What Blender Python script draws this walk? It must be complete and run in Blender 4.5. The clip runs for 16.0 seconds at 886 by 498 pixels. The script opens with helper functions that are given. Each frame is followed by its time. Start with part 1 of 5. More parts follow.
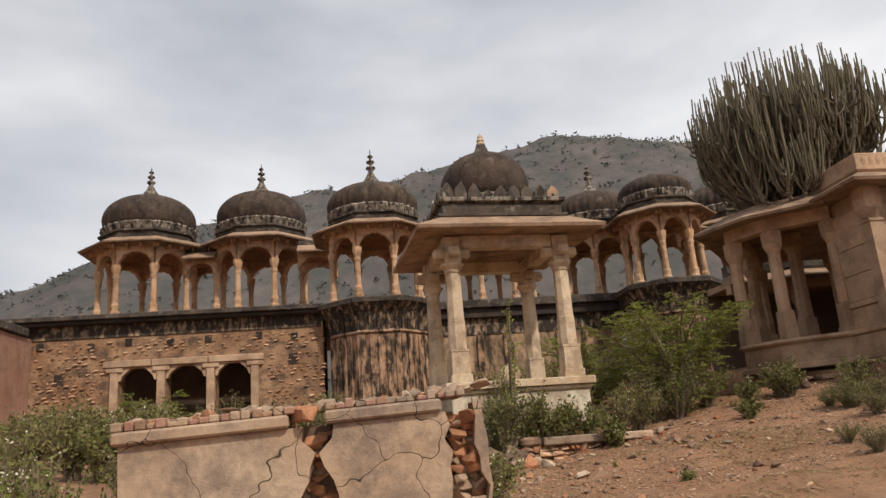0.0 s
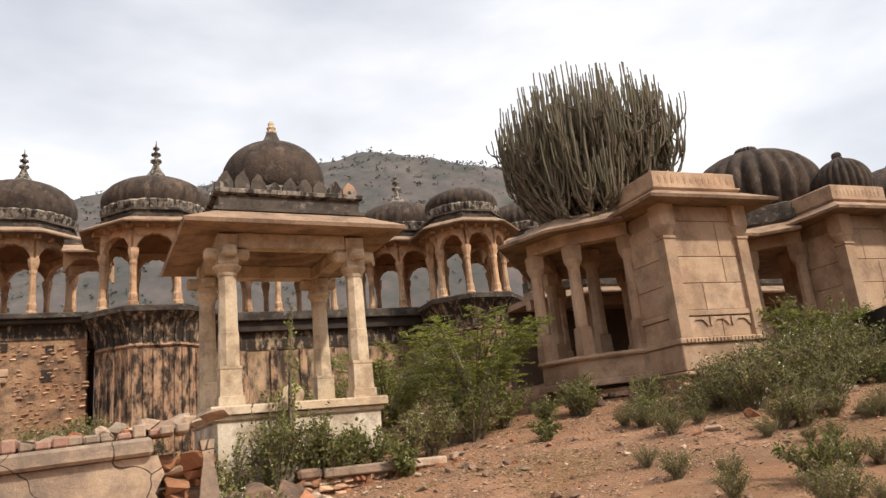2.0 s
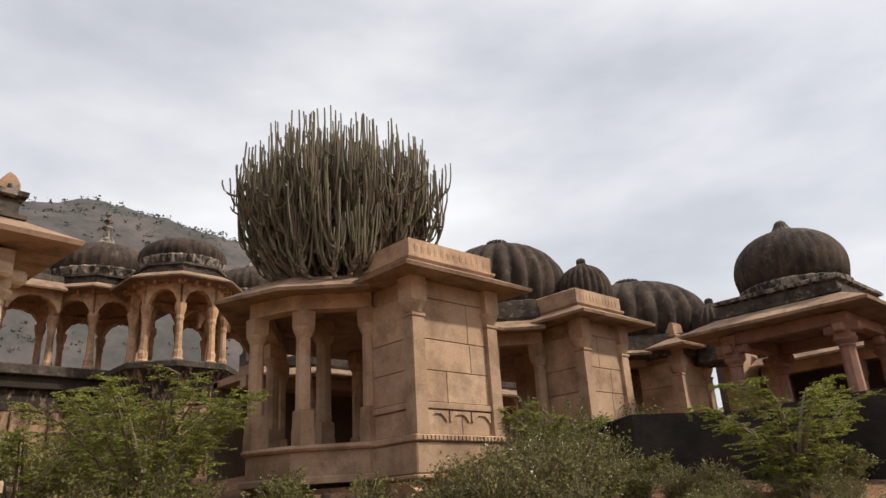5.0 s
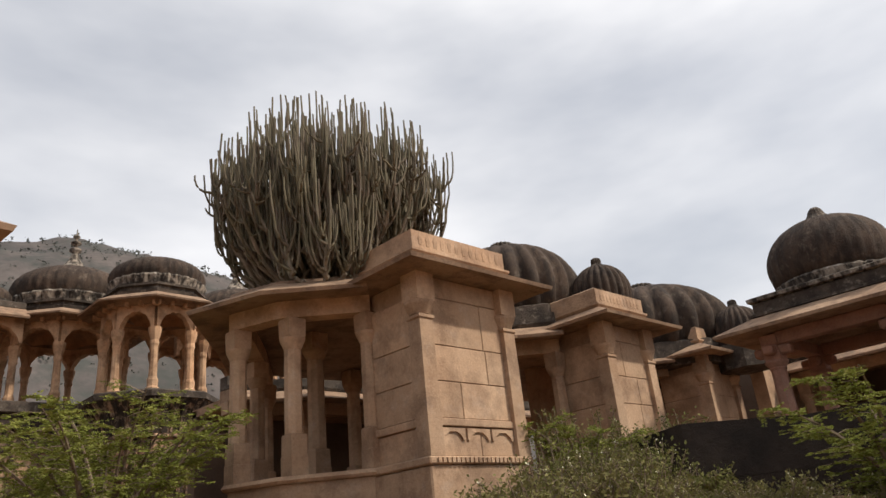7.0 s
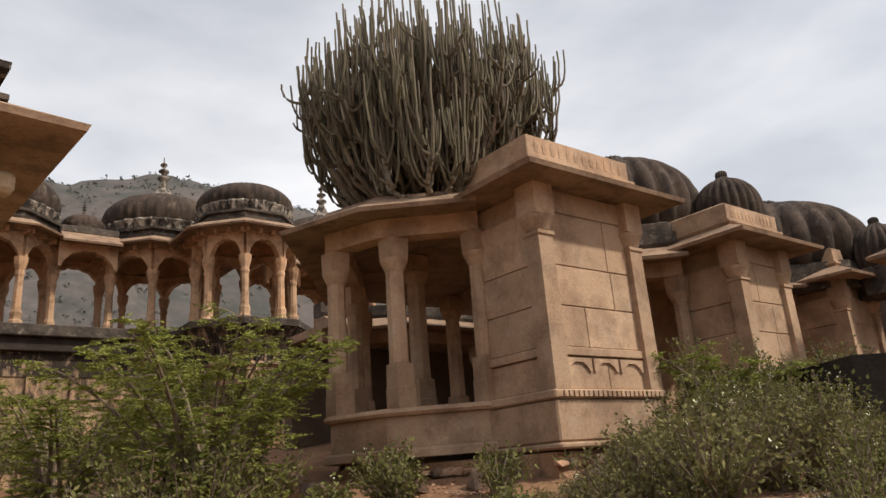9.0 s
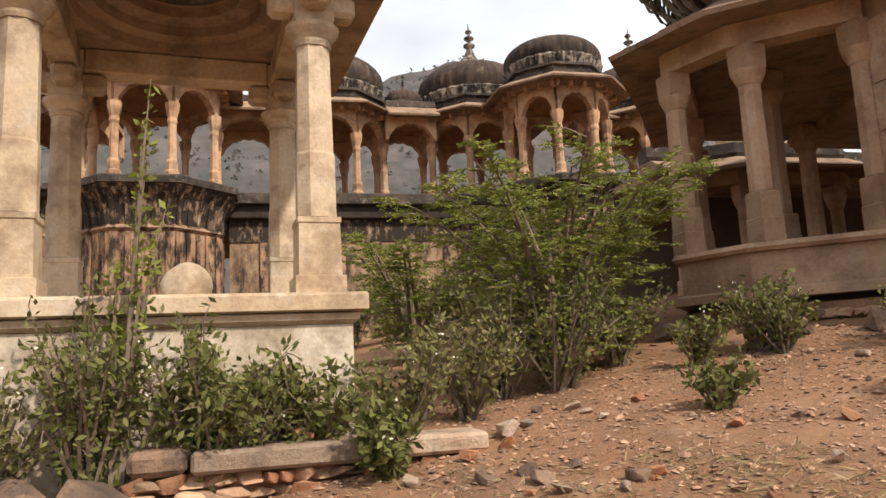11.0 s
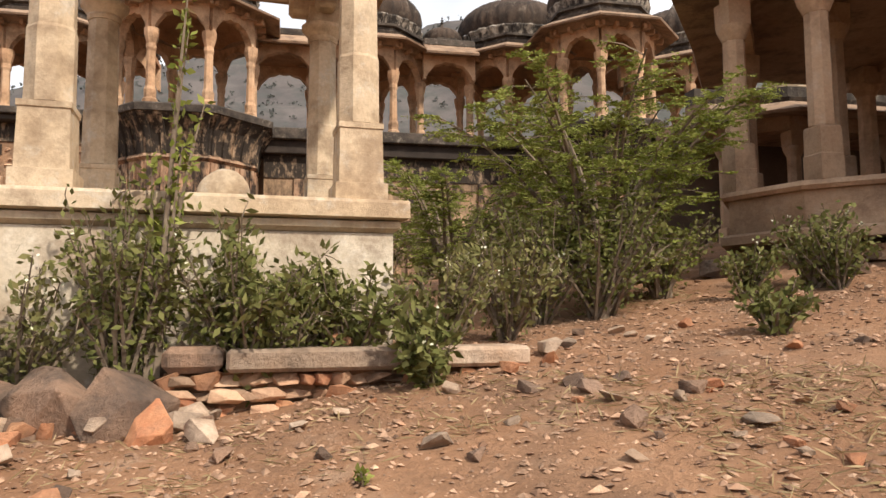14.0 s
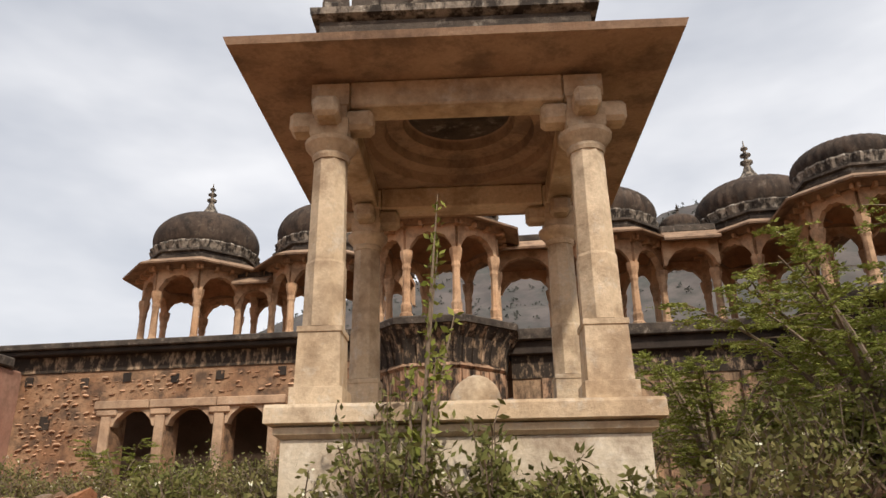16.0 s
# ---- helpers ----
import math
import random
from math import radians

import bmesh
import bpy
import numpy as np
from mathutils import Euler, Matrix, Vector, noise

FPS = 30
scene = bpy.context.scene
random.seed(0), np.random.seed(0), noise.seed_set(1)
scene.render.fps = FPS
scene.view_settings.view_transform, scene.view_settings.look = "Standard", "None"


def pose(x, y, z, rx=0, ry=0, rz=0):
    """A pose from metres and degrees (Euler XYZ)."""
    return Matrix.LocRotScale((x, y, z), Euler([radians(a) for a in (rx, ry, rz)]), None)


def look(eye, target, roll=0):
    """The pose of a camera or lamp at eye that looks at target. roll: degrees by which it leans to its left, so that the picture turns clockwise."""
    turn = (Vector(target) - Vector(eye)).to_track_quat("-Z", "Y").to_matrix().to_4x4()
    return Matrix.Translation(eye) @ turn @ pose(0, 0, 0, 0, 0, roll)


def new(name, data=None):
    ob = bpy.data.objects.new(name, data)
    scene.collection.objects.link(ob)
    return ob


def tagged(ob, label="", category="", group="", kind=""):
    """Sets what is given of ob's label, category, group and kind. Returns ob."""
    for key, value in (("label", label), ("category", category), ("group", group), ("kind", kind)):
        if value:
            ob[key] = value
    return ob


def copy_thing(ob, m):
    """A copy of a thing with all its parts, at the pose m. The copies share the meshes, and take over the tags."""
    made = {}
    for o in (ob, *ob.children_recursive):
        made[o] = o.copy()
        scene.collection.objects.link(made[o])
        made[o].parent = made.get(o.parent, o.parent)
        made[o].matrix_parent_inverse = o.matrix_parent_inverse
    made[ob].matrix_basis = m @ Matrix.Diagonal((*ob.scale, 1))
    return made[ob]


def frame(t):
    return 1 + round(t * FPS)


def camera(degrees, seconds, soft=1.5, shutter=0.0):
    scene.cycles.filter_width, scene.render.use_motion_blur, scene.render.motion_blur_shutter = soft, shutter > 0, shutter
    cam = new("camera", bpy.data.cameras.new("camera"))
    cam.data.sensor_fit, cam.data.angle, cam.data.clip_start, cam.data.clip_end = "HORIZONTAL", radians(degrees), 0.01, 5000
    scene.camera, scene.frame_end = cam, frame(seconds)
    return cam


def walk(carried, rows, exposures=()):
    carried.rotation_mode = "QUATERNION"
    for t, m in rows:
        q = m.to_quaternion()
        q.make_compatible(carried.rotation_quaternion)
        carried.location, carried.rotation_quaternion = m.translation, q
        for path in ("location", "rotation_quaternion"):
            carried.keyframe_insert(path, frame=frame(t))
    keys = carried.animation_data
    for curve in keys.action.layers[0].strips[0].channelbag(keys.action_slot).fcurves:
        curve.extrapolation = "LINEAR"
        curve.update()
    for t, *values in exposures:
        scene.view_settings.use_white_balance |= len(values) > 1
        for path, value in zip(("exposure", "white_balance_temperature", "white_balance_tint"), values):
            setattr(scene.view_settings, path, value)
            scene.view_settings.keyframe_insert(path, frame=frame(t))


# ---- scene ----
cam = camera(62.5, 16.0)
PATH = [
    (0, (1.609, 1.009, 1.388), (1.837, 2.93, 1.897), -4.2),
    (0.5, (1.847, 1.304, 1.424), (2.238, 3.206, 1.903), -3.3),
    (1, (1.953, 1.678, 1.447), (2.465, 3.553, 1.919), -5.7),
    (1.5, (2.09, 1.924, 1.488), (2.719, 3.764, 1.955), -5.6),
    (2, (2.205, 2.248, 1.531), (2.93, 4.042, 2.037), -5.8),
    (2.5, (2.245, 2.538, 1.618), (3.199, 4.217, 2.139), -6.4),
    (3, (2.378, 2.823, 1.646), (3.498, 4.37, 2.24), -5.8),
    (3.5, (2.554, 3.177, 1.631), (3.792, 4.615, 2.264), -5.5),
    (4, (2.772, 3.463, 1.626), (4.083, 4.818, 2.294), -4.2),
    (4.5, (3.045, 3.762, 1.667), (4.35, 5.121, 2.337), -3.3),
    (7, (4.119, 5.471, 1.784), (5.441, 6.772, 2.532), -5.9),
    (7.5, (4.286, 5.71, 1.867), (5.646, 6.985, 2.592), -6.0),
    (8, (4.372, 5.984, 1.918), (5.783, 7.2, 2.647), -6.3),
    (8.5, (4.494, 6.278, 1.946), (5.892, 7.551, 2.6), -5.4),
    (9, (4.515, 6.583, 1.994), (5.707, 8.076, 2.583), -4.4),
    (9.5, (4.424, 6.877, 2.021), (5.472, 8.456, 2.659), -5.3),
    (10, (4.464, 7.192, 1.924), (5.222, 8.936, 2.546), -3.6),
    (10.2, (4.496, 7.265, 1.893), (5.168, 9.084, 2.379), -3.3),
    (12.5, (4.448, 7.721, 1.526), (4.838, 9.672, 1.734), -2.1),
    (13, (4.456, 7.741, 1.517), (4.873, 9.691, 1.669), -1.4),
    (13.5, (4.446, 7.734, 1.52), (4.842, 9.689, 1.658), -0.9),
    (14, (4.436, 7.712, 1.516), (4.845, 9.662, 1.695), -0.4),
    (14.5, (4.429, 7.745, 1.523), (4.707, 9.713, 1.741), 0.3),
    (15, (4.423, 7.725, 1.533), (4.547, 9.66, 2.021), 0.2),
    (15.5, (4.416, 7.753, 1.532), (4.254, 9.66, 2.113), -0.3),
    (16, (4.434, 7.735, 1.538), (4.194, 9.59, 2.245), -0.9),
]
walk(cam, [(t, look(eye, target, roll)) for t, eye, target, roll in PATH],
     exposures=[(0, -0.42), (0.5, -0.22), (1.5, 0.02), (2.5, 0.06), (3.2, -0.05), (4, -0.2), (7, -0.25), (9.5, -0.2), (10.2, -0.05), (12.3, 0.22), (14.6, 0.22), (15.2, 0.17), (16, -0.16)])


# ---- light ----
world = bpy.data.worlds.new("sky")
scene.world = world
world.use_nodes = True
nt = world.node_tree
nt.nodes.clear()
SUN_EL, SUN_AZ = 46.0, 148.0          # degrees; azimuth clockwise from +y
w_out = nt.nodes.new("ShaderNodeOutputWorld")
w_bg = nt.nodes.new("ShaderNodeBackground")
w_sky = nt.nodes.new("ShaderNodeTexSky")
w_sky.sky_type = 'NISHITA'
w_sky.sun_disc = False
w_sky.sun_elevation, w_sky.sun_rotation = radians(SUN_EL), radians(SUN_AZ)
w_sky.dust_density, w_sky.air_density = 3.0, 1.2
w_co = nt.nodes.new("ShaderNodeTexCoord")
w_map = nt.nodes.new("ShaderNodeMapping")
w_map.inputs["Scale"].default_value = (1.0, 1.0, 2.6)
w_no = nt.nodes.new("ShaderNodeTexNoise")
w_no.inputs["Scale"].default_value, w_no.inputs["Detail"].default_value, w_no.inputs["Roughness"].default_value = 1.7, 5.0, 0.5
w_rm = nt.nodes.new("ShaderNodeValToRGB")
w_rm.color_ramp.elements[0].position, w_rm.color_ramp.elements[0].color = 0.30, (0.62, 0.62, 0.62, 1)
w_rm.color_ramp.elements[1].position, w_rm.color_ramp.elements[1].color = 0.72, (0.98, 0.98, 0.98, 1)
w_cl = nt.nodes.new("ShaderNodeValToRGB")
w_cl.color_ramp.elements[0].position, w_cl.color_ramp.elements[0].color = 0.36, (6.7, 6.85, 7.35, 1)
w_cl.color_ramp.elements[1].position, w_cl.color_ramp.elements[1].color = 0.82, (11.3, 11.2, 11.3, 1)
w_mix = nt.nodes.new("ShaderNodeMix")
w_mix.data_type = 'RGBA'
w_bg.inputs["Strength"].default_value = 0.117
nt.links.new(w_co.outputs["Generated"], w_map.inputs["Vector"])
nt.links.new(w_map.outputs["Vector"], w_no.inputs["Vector"])
w_dot = nt.nodes.new("ShaderNodeVectorMath")          # cloud thins to a brighter veil towards the east
w_dot.operation = 'DOT_PRODUCT'
w_dot.inputs[1].default_value = (0.20, 0.0, 0.10)
w_add = nt.nodes.new("ShaderNodeMath")
w_add.operation = 'ADD'
nt.links.new(w_co.outputs["Generated"], w_dot.inputs[0])
nt.links.new(w_dot.outputs["Value"], w_add.inputs[0])
nt.links.new(w_no.outputs["Fac"], w_add.inputs[1])
nt.links.new(w_no.outputs["Fac"], w_rm.inputs["Fac"])
nt.links.new(w_add.outputs[0], w_cl.inputs["Fac"])
nt.links.new(w_rm.outputs["Color"], w_mix.inputs["Factor"])
nt.links.new(w_sky.outputs["Color"], w_mix.inputs["A"])
nt.links.new(w_cl.outputs["Color"], w_mix.inputs["B"])
nt.links.new(w_mix.outputs["Result"], w_bg.inputs["Color"])
nt.links.new(w_bg.outputs["Background"], w_out.inputs["Surface"])
sun = new("sun", bpy.data.lights.new("sun", 'SUN'))
sun.data.energy, sun.data.angle, sun.data.color = 4.2, radians(2.5), (1.0, 0.905, 0.78)
sdir = Vector((math.sin(radians(SUN_AZ)) * math.cos(radians(SUN_EL)), math.cos(radians(SUN_AZ)) * math.cos(radians(SUN_EL)), math.sin(radians(SUN_EL))))
sun.matrix_world = look(sdir * 50, (0, 0, 0))

# ---- materials ----


def material(name, c1, c2, stain=None, amount=0.0, scale=1.2, streak=False, bump=0.35, rough=0.9, grain=28.0, crack=0.0, edge=(0.46, 0.62), vary=0.12, pale=None, paleamt=0.0, island=False):
    """Weathered stone or earth: two tones at large scale, fine grain, a stain in patches or running down, pale patches, cracks."""
    m = bpy.data.materials.new(name)
    m.use_nodes = True
    t = m.node_tree
    n, l = t.nodes, t.links
    b = n["Principled BSDF"]
    b.inputs["Roughness"].default_value = rough
    b.inputs["Specular IOR Level"].default_value = 0.25
    g = n.new("ShaderNodeNewGeometry")

    def noise_tex(s, d, src, r=0.6):
        q = n.new("ShaderNodeTexNoise")
        q.inputs["Scale"].default_value, q.inputs["Detail"].default_value, q.inputs["Roughness"].default_value = s, d, r
        l.new(src, q.inputs["Vector"])
        return q.outputs["Fac"]

    def ramp(src, a, c):
        q = n.new("ShaderNodeMapRange")
        q.inputs["From Min"].default_value, q.inputs["From Max"].default_value = a, c
        l.new(src, q.inputs["Value"])
        return q.outputs["Result"]

    def mix(f, a, c, mode='MIX'):
        q = n.new("ShaderNodeMix")
        q.data_type, q.blend_type = 'RGBA', mode
        for sock, v in (("Factor", f), ("A", a), ("B", c)):
            if isinstance(v, tuple):
                q.inputs[sock].default_value = (*v, 1) if len(v) == 3 else v
            elif isinstance(v, float):
                q.inputs[sock].default_value = v
            else:
                l.new(v, q.inputs[sock])
        return q.outputs["Result"]

    def times(a, k):
        q = n.new("ShaderNodeMath")
        q.operation = 'MULTIPLY'
        l.new(a, q.inputs[0])
        if isinstance(k, float):
            q.inputs[1].default_value = k
        else:
            l.new(k, q.inputs[1])
        return q.outputs[0]

    pos = g.outputs["Position"]
    col = mix(ramp(noise_tex(scale, 5, pos), 0.35, 0.65), c1, c2)
    fine = noise_tex(grain, 6, pos, 0.7)
    if pale:
        col = mix(times(ramp(noise_tex(scale * 3.3, 6, pos, 0.7), 0.55, 0.66), paleamt), col, pale)
    if stain:
        mp = n.new("ShaderNodeMapping")
        mp.inputs["Scale"].default_value = (1.7, 1.7, 0.75) if streak else (1, 1, 1)
        l.new(pos, mp.inputs["Vector"])
        sf = ramp(noise_tex(scale * 1.7, 7, mp.outputs["Vector"], 0.68), edge[0], edge[1])
        col = mix(times(sf, amount), col, stain)
    col = mix(1.0, col, mix(ramp(fine, 0.25, 0.75), (0.80, 0.79, 0.78), (1.13, 1.13, 1.13)), 'MULTIPLY')
    oi = n.new("ShaderNodeObjectInfo")
    if island:
        col = mix(1.0, col, mix(g.outputs["Random Per Island"], (0.55, 0.54, 0.54), (1.6, 1.58, 1.55)), 'MULTIPLY')
    col = mix(1.0, col, mix(oi.outputs["Random"], (1 - vary,) * 3, (1 + vary,) * 3), 'MULTIPLY')
    height = fine
    if crack:
        dn = n.new("ShaderNodeTexNoise")
        dn.inputs["Scale"].default_value = 3.0
        l.new(pos, dn.inputs["Vector"])
        ad = n.new("ShaderNodeMix")
        ad.data_type, ad.blend_type = 'RGBA', 'ADD'
        ad.inputs["Factor"].default_value = 0.6
        l.new(pos, ad.inputs["A"])
        l.new(dn.outputs["Color"], ad.inputs["B"])
        v = n.new("ShaderNodeTexVoronoi")
        v.feature = 'DISTANCE_TO_EDGE'
        v.inputs["Scale"].default_value = crack
        l.new(ad.outputs["Result"], v.inputs["Vector"])
        cr = ramp(v.outputs["Distance"], 0.003, 0.003 + 0.012 / crack)
        col = mix(cr, (0.05, 0.035, 0.025), col)
        height = times(fine, cr)
    l.new(col, b.inputs["Base Color"])
    bp = n.new("ShaderNodeBump")
    bp.inputs["Strength"].default_value, bp.inputs["Distance"].default_value = bump, 0.03
    l.new(height, bp.inputs["Height"])
    l.new(bp.outputs["Normal"], b.inputs["Normal"])
    return m


def leafy(name, c1, c2, trans=0.25):
    m = bpy.data.materials.new(name)
    m.use_nodes = True
    t = m.node_tree
    n, l = t.nodes, t.links
    b = n["Principled BSDF"]
    b.inputs["Roughness"].default_value = 0.85
    b.inputs["Specular IOR Level"].default_value = 0.15
    g = n.new("ShaderNodeNewGeometry")
    q = n.new("ShaderNodeMix")
    q.data_type = 'RGBA'
    q.inputs["A"].default_value, q.inputs["B"].default_value = (*c1, 1), (*c2, 1)
    l.new(g.outputs["Random Per Island"], q.inputs["Factor"])
    l.new(q.outputs["Result"], b.inputs["Base Color"])
    tr = n.new("ShaderNodeBsdfTranslucent")
    l.new(q.outputs["Result"], tr.inputs["Color"])
    ms = n.new("ShaderNodeMixShader")
    ms.inputs[0].default_value = trans
    l.new(b.outputs["BSDF"], ms.inputs[1])
    l.new(tr.outputs["BSDF"], ms.inputs[2])
    l.new(ms.outputs["Shader"], n["Material Output"].inputs["Surface"])
    return m


SOOT = (0.025, 0.020, 0.017)
M_CREAM = material("cream_lime_stone", (0.50, 0.37, 0.24), (0.61, 0.49, 0.35), (0.20, 0.13, 0.08), 0.6, 1.6, bump=0.35, pale=(0.58, 0.52, 0.43), paleamt=0.6)
M_ARCADE = material("arcade_plaster", (0.51, 0.30, 0.17), (0.58, 0.39, 0.25), (0.16, 0.09, 0.05), 0.65, 1.4, bump=0.25)
M_INNER = material("inner_ochre_plaster", (0.40, 0.20, 0.10), (0.46, 0.26, 0.14), (0.14, 0.08, 0.05), 0.5, 1.2)
M_TAN = material("tan_sandstone", (0.42, 0.272, 0.172), (0.50, 0.348, 0.232), (0.17, 0.105, 0.07), 0.55, 1.1, bump=0.4, pale=(0.49, 0.37, 0.28), paleamt=0.5)
M_PINK = material("pink_sandstone", (0.33, 0.17, 0.12), (0.39, 0.23, 0.17), (0.13, 0.08, 0.06), 0.4, 1.5)
M_EAVE = material("eave_stone", (0.31, 0.20, 0.13), (0.40, 0.275, 0.185), (0.11, 0.075, 0.055), 0.6, 1.8, edge=(0.46, 0.62))
M_DOME = material("blackened_dome_plaster", (0.050, 0.036, 0.028), (0.098, 0.068, 0.050), SOOT, 0.8, 1.6, streak=True, bump=0.6, pale=(0.24, 0.20, 0.16), paleamt=0.35)
M_BAND = material("peeling_dome_band", (0.20, 0.165, 0.13), (0.34, 0.29, 0.235), SOOT, 0.95, 2.6, streak=True, bump=0.6, edge=(0.42, 0.56), pale=(0.58, 0.53, 0.46), paleamt=0.9)
M_ROOF = material("blackened_roof_edge", (0.055, 0.045, 0.038), (0.12, 0.095, 0.075), SOOT, 0.7, 2.0, bump=0.6, pale=(0.30, 0.26, 0.21), paleamt=0.7)
M_STREAK = material("soot_streaked_plaster", (0.38, 0.24, 0.14), (0.47, 0.32, 0.20), SOOT, 0.92, 1.3, streak=True, bump=0.5, edge=(0.38, 0.62))
M_BASTION = material("soot_streaked_bastion", (0.36, 0.21, 0.13), (0.46, 0.30, 0.19), SOOT, 0.95, 1.5, streak=True, bump=0.7, edge=(0.42, 0.57))
M_BLACKSTREAK = material("black_bracket_plaster", (0.40, 0.27, 0.17), (0.50, 0.36, 0.24), SOOT, 0.96, 2.2, streak=True, bump=0.7, edge=(0.34, 0.50))
M_RUBBLE = material("rubble_masonry", (0.27, 0.145, 0.08), (0.40, 0.25, 0.15), (0.07, 0.05, 0.04), 0.8, 1.2, bump=0.8, grain=14, crack=4.5, vary=0.0)
M_STONES = material("wall_stones", (0.40, 0.22, 0.13), (0.52, 0.34, 0.22), (0.12, 0.08, 0.06), 0.4, 2.0, bump=0.7, vary=0.45)
M_PLASTER = material("cracked_wall_plaster", (0.40, 0.27, 0.175), (0.48, 0.355, 0.25), (0.19, 0.145, 0.115), 0.8, 1.3, bump=0.4, crack=1.5, vary=0.03)
M_WHITE = material("old_whitewash", (0.46, 0.37, 0.26), (0.58, 0.50, 0.39), (0.22, 0.15, 0.10), 0.7, 1.5, bump=0.35, pale=(0.66, 0.61, 0.53), paleamt=0.7)
M_BRICKRED = material("orange_broken_stone", (0.42, 0.17, 0.085), (0.50, 0.26, 0.14), (0.2, 0.12, 0.08), 0.5, 4.0, bump=0.7, vary=0.3)
M_PEBBLE = material("buff_pebbles", (0.32, 0.18, 0.11), (0.46, 0.31, 0.21), (0.18, 0.11, 0.075), 0.6, 9.0, bump=0.3, island=True)
M_ROCK = material("scattered_rock", (0.40, 0.27, 0.18), (0.52, 0.40, 0.30), (0.16, 0.12, 0.09), 0.6, 3.0, bump=0.7, vary=0.35)
M_DARKROCK = material("lichened_dark_rock", (0.17, 0.115, 0.085), (0.33, 0.205, 0.135), (0.075, 0.06, 0.05), 0.7, 2.6, bump=0.8, vary=0.3)
# blackened masonry; also colours the shade of beam sockets and slits
M_DARKWALL = material("blackened_wall_and_hole_shade", (0.024, 0.019, 0.016), (0.062, 0.046, 0.036), SOOT, 0.7, 1.0, bump=0.9, grain=10)
M_GROUND = material("red_gravel_earth", (0.26, 0.135, 0.072), (0.34, 0.19, 0.108), (0.16, 0.095, 0.06), 0.6, 0.7, bump=0.9, grain=22, rough=1.0, pale=(0.40, 0.27, 0.18), paleamt=0.6)
# distance haze is mixed into the hill's greyed base colours
M_HILL = material("haze_tinted_scrub_hill", (0.078, 0.070, 0.068), (0.125, 0.108, 0.10), (0.062, 0.066, 0.060), 0.9, 0.045, bump=0.9, grain=0.35, rough=1.0)
M_BARK = material("grey_bark", (0.14, 0.10, 0.07), (0.22, 0.17, 0.12), None, 0, 6.0)
M_CACTUS = material("euphorbia_skin", (0.110, 0.098, 0.058), (0.175, 0.150, 0.095), (0.14, 0.105, 0.08), 0.85, 1.6, bump=0.3, rough=0.7, grain=18)
M_STEM = material("grey_woody_stem", (0.20, 0.165, 0.12), (0.30, 0.25, 0.19), (0.10, 0.085, 0.06), 0.6, 3.0)
# dark base colour that stands for the shade inside rooms and cores
M_SHADEIN = material("inner_shade_fill", (0.10, 0.07, 0.05), (0.16, 0.11, 0.08), None, 0, 1.0)
M_LEAF = leafy("acacia_leaves", (0.15, 0.18, 0.03), (0.29, 0.30, 0.08))
M_LEAF2 = leafy("shrub_leaves", (0.10, 0.11, 0.030), (0.22, 0.21, 0.075))
M_LEAF3 = leafy("dry_weeds", (0.12, 0.12, 0.04), (0.25, 0.22, 0.09))
M_FLOWER = leafy("pale_flowers", (0.62, 0.60, 0.36), (0.75, 0.73, 0.58), 0.1)
M_STRAW = leafy("dry_grass", (0.28, 0.20, 0.10), (0.42, 0.32, 0.18))

# ---- mesh helpers ----


def part(name, bm, mat, parent=None, label="", loc=(0, 0, 0), smooth=False):
    me = bpy.data.meshes.new(name)
    bmesh.ops.recalc_face_normals(bm, faces=bm.faces)
    bm.to_mesh(me)
    bm.free()
    if smooth:
        for p in me.polygons:
            p.use_smooth = True
    me.materials.append(mat)
    ob = new(name, me)
    ob.location = loc
    if parent:
        ob.parent = parent
    if label:
        tagged(ob, label)
    return ob


def raw(name, verts, faces, mat, parent=None, label="", smooth=False):
    me = bpy.data.meshes.new(name)
    me.from_pydata([tuple(v) for v in verts], [], [tuple(int(i) for i in f) for f in faces])
    me.materials.append(mat)
    if smooth:
        for p in me.polygons:
            p.use_smooth = True
    ob = new(name, me)
    if parent:
        ob.parent = parent
    if label:
        tagged(ob, label)
    return ob


def thing(name, loc, label, category, group="", rz=0.0):
    ob = new(name)
    ob.matrix_basis = pose(*loc, 0, 0, rz)
    return tagged(ob, label, category, group)


def box(bm, x0, x1, y0, y1, z0, z1, bev=0.0):
    r = bmesh.ops.create_cube(bm, size=1.0, matrix=Matrix.Translation(((x0 + x1) / 2, (y0 + y1) / 2, (z0 + z1) / 2)) @ Matrix.Diagonal((x1 - x0, y1 - y0, z1 - z0, 1)))
    if bev:
        es = {e for v in r["verts"] for e in v.link_edges}
        bmesh.ops.bevel(bm, geom=list(es), offset=bev, segments=1, affect='EDGES')
    return bm


def prism(bm, pts, z0, z1):
    a = [bm.verts.new((x, y, z0)) for x, y in pts]
    b = [bm.verts.new((x, y, z1)) for x, y in pts]
    n = len(pts)
    for i in range(n):
        bm.faces.new((a[i], a[(i + 1) % n], b[(i + 1) % n], b[i]))
    bm.faces.new(a[::-1])
    bm.faces.new(b)
    return bm


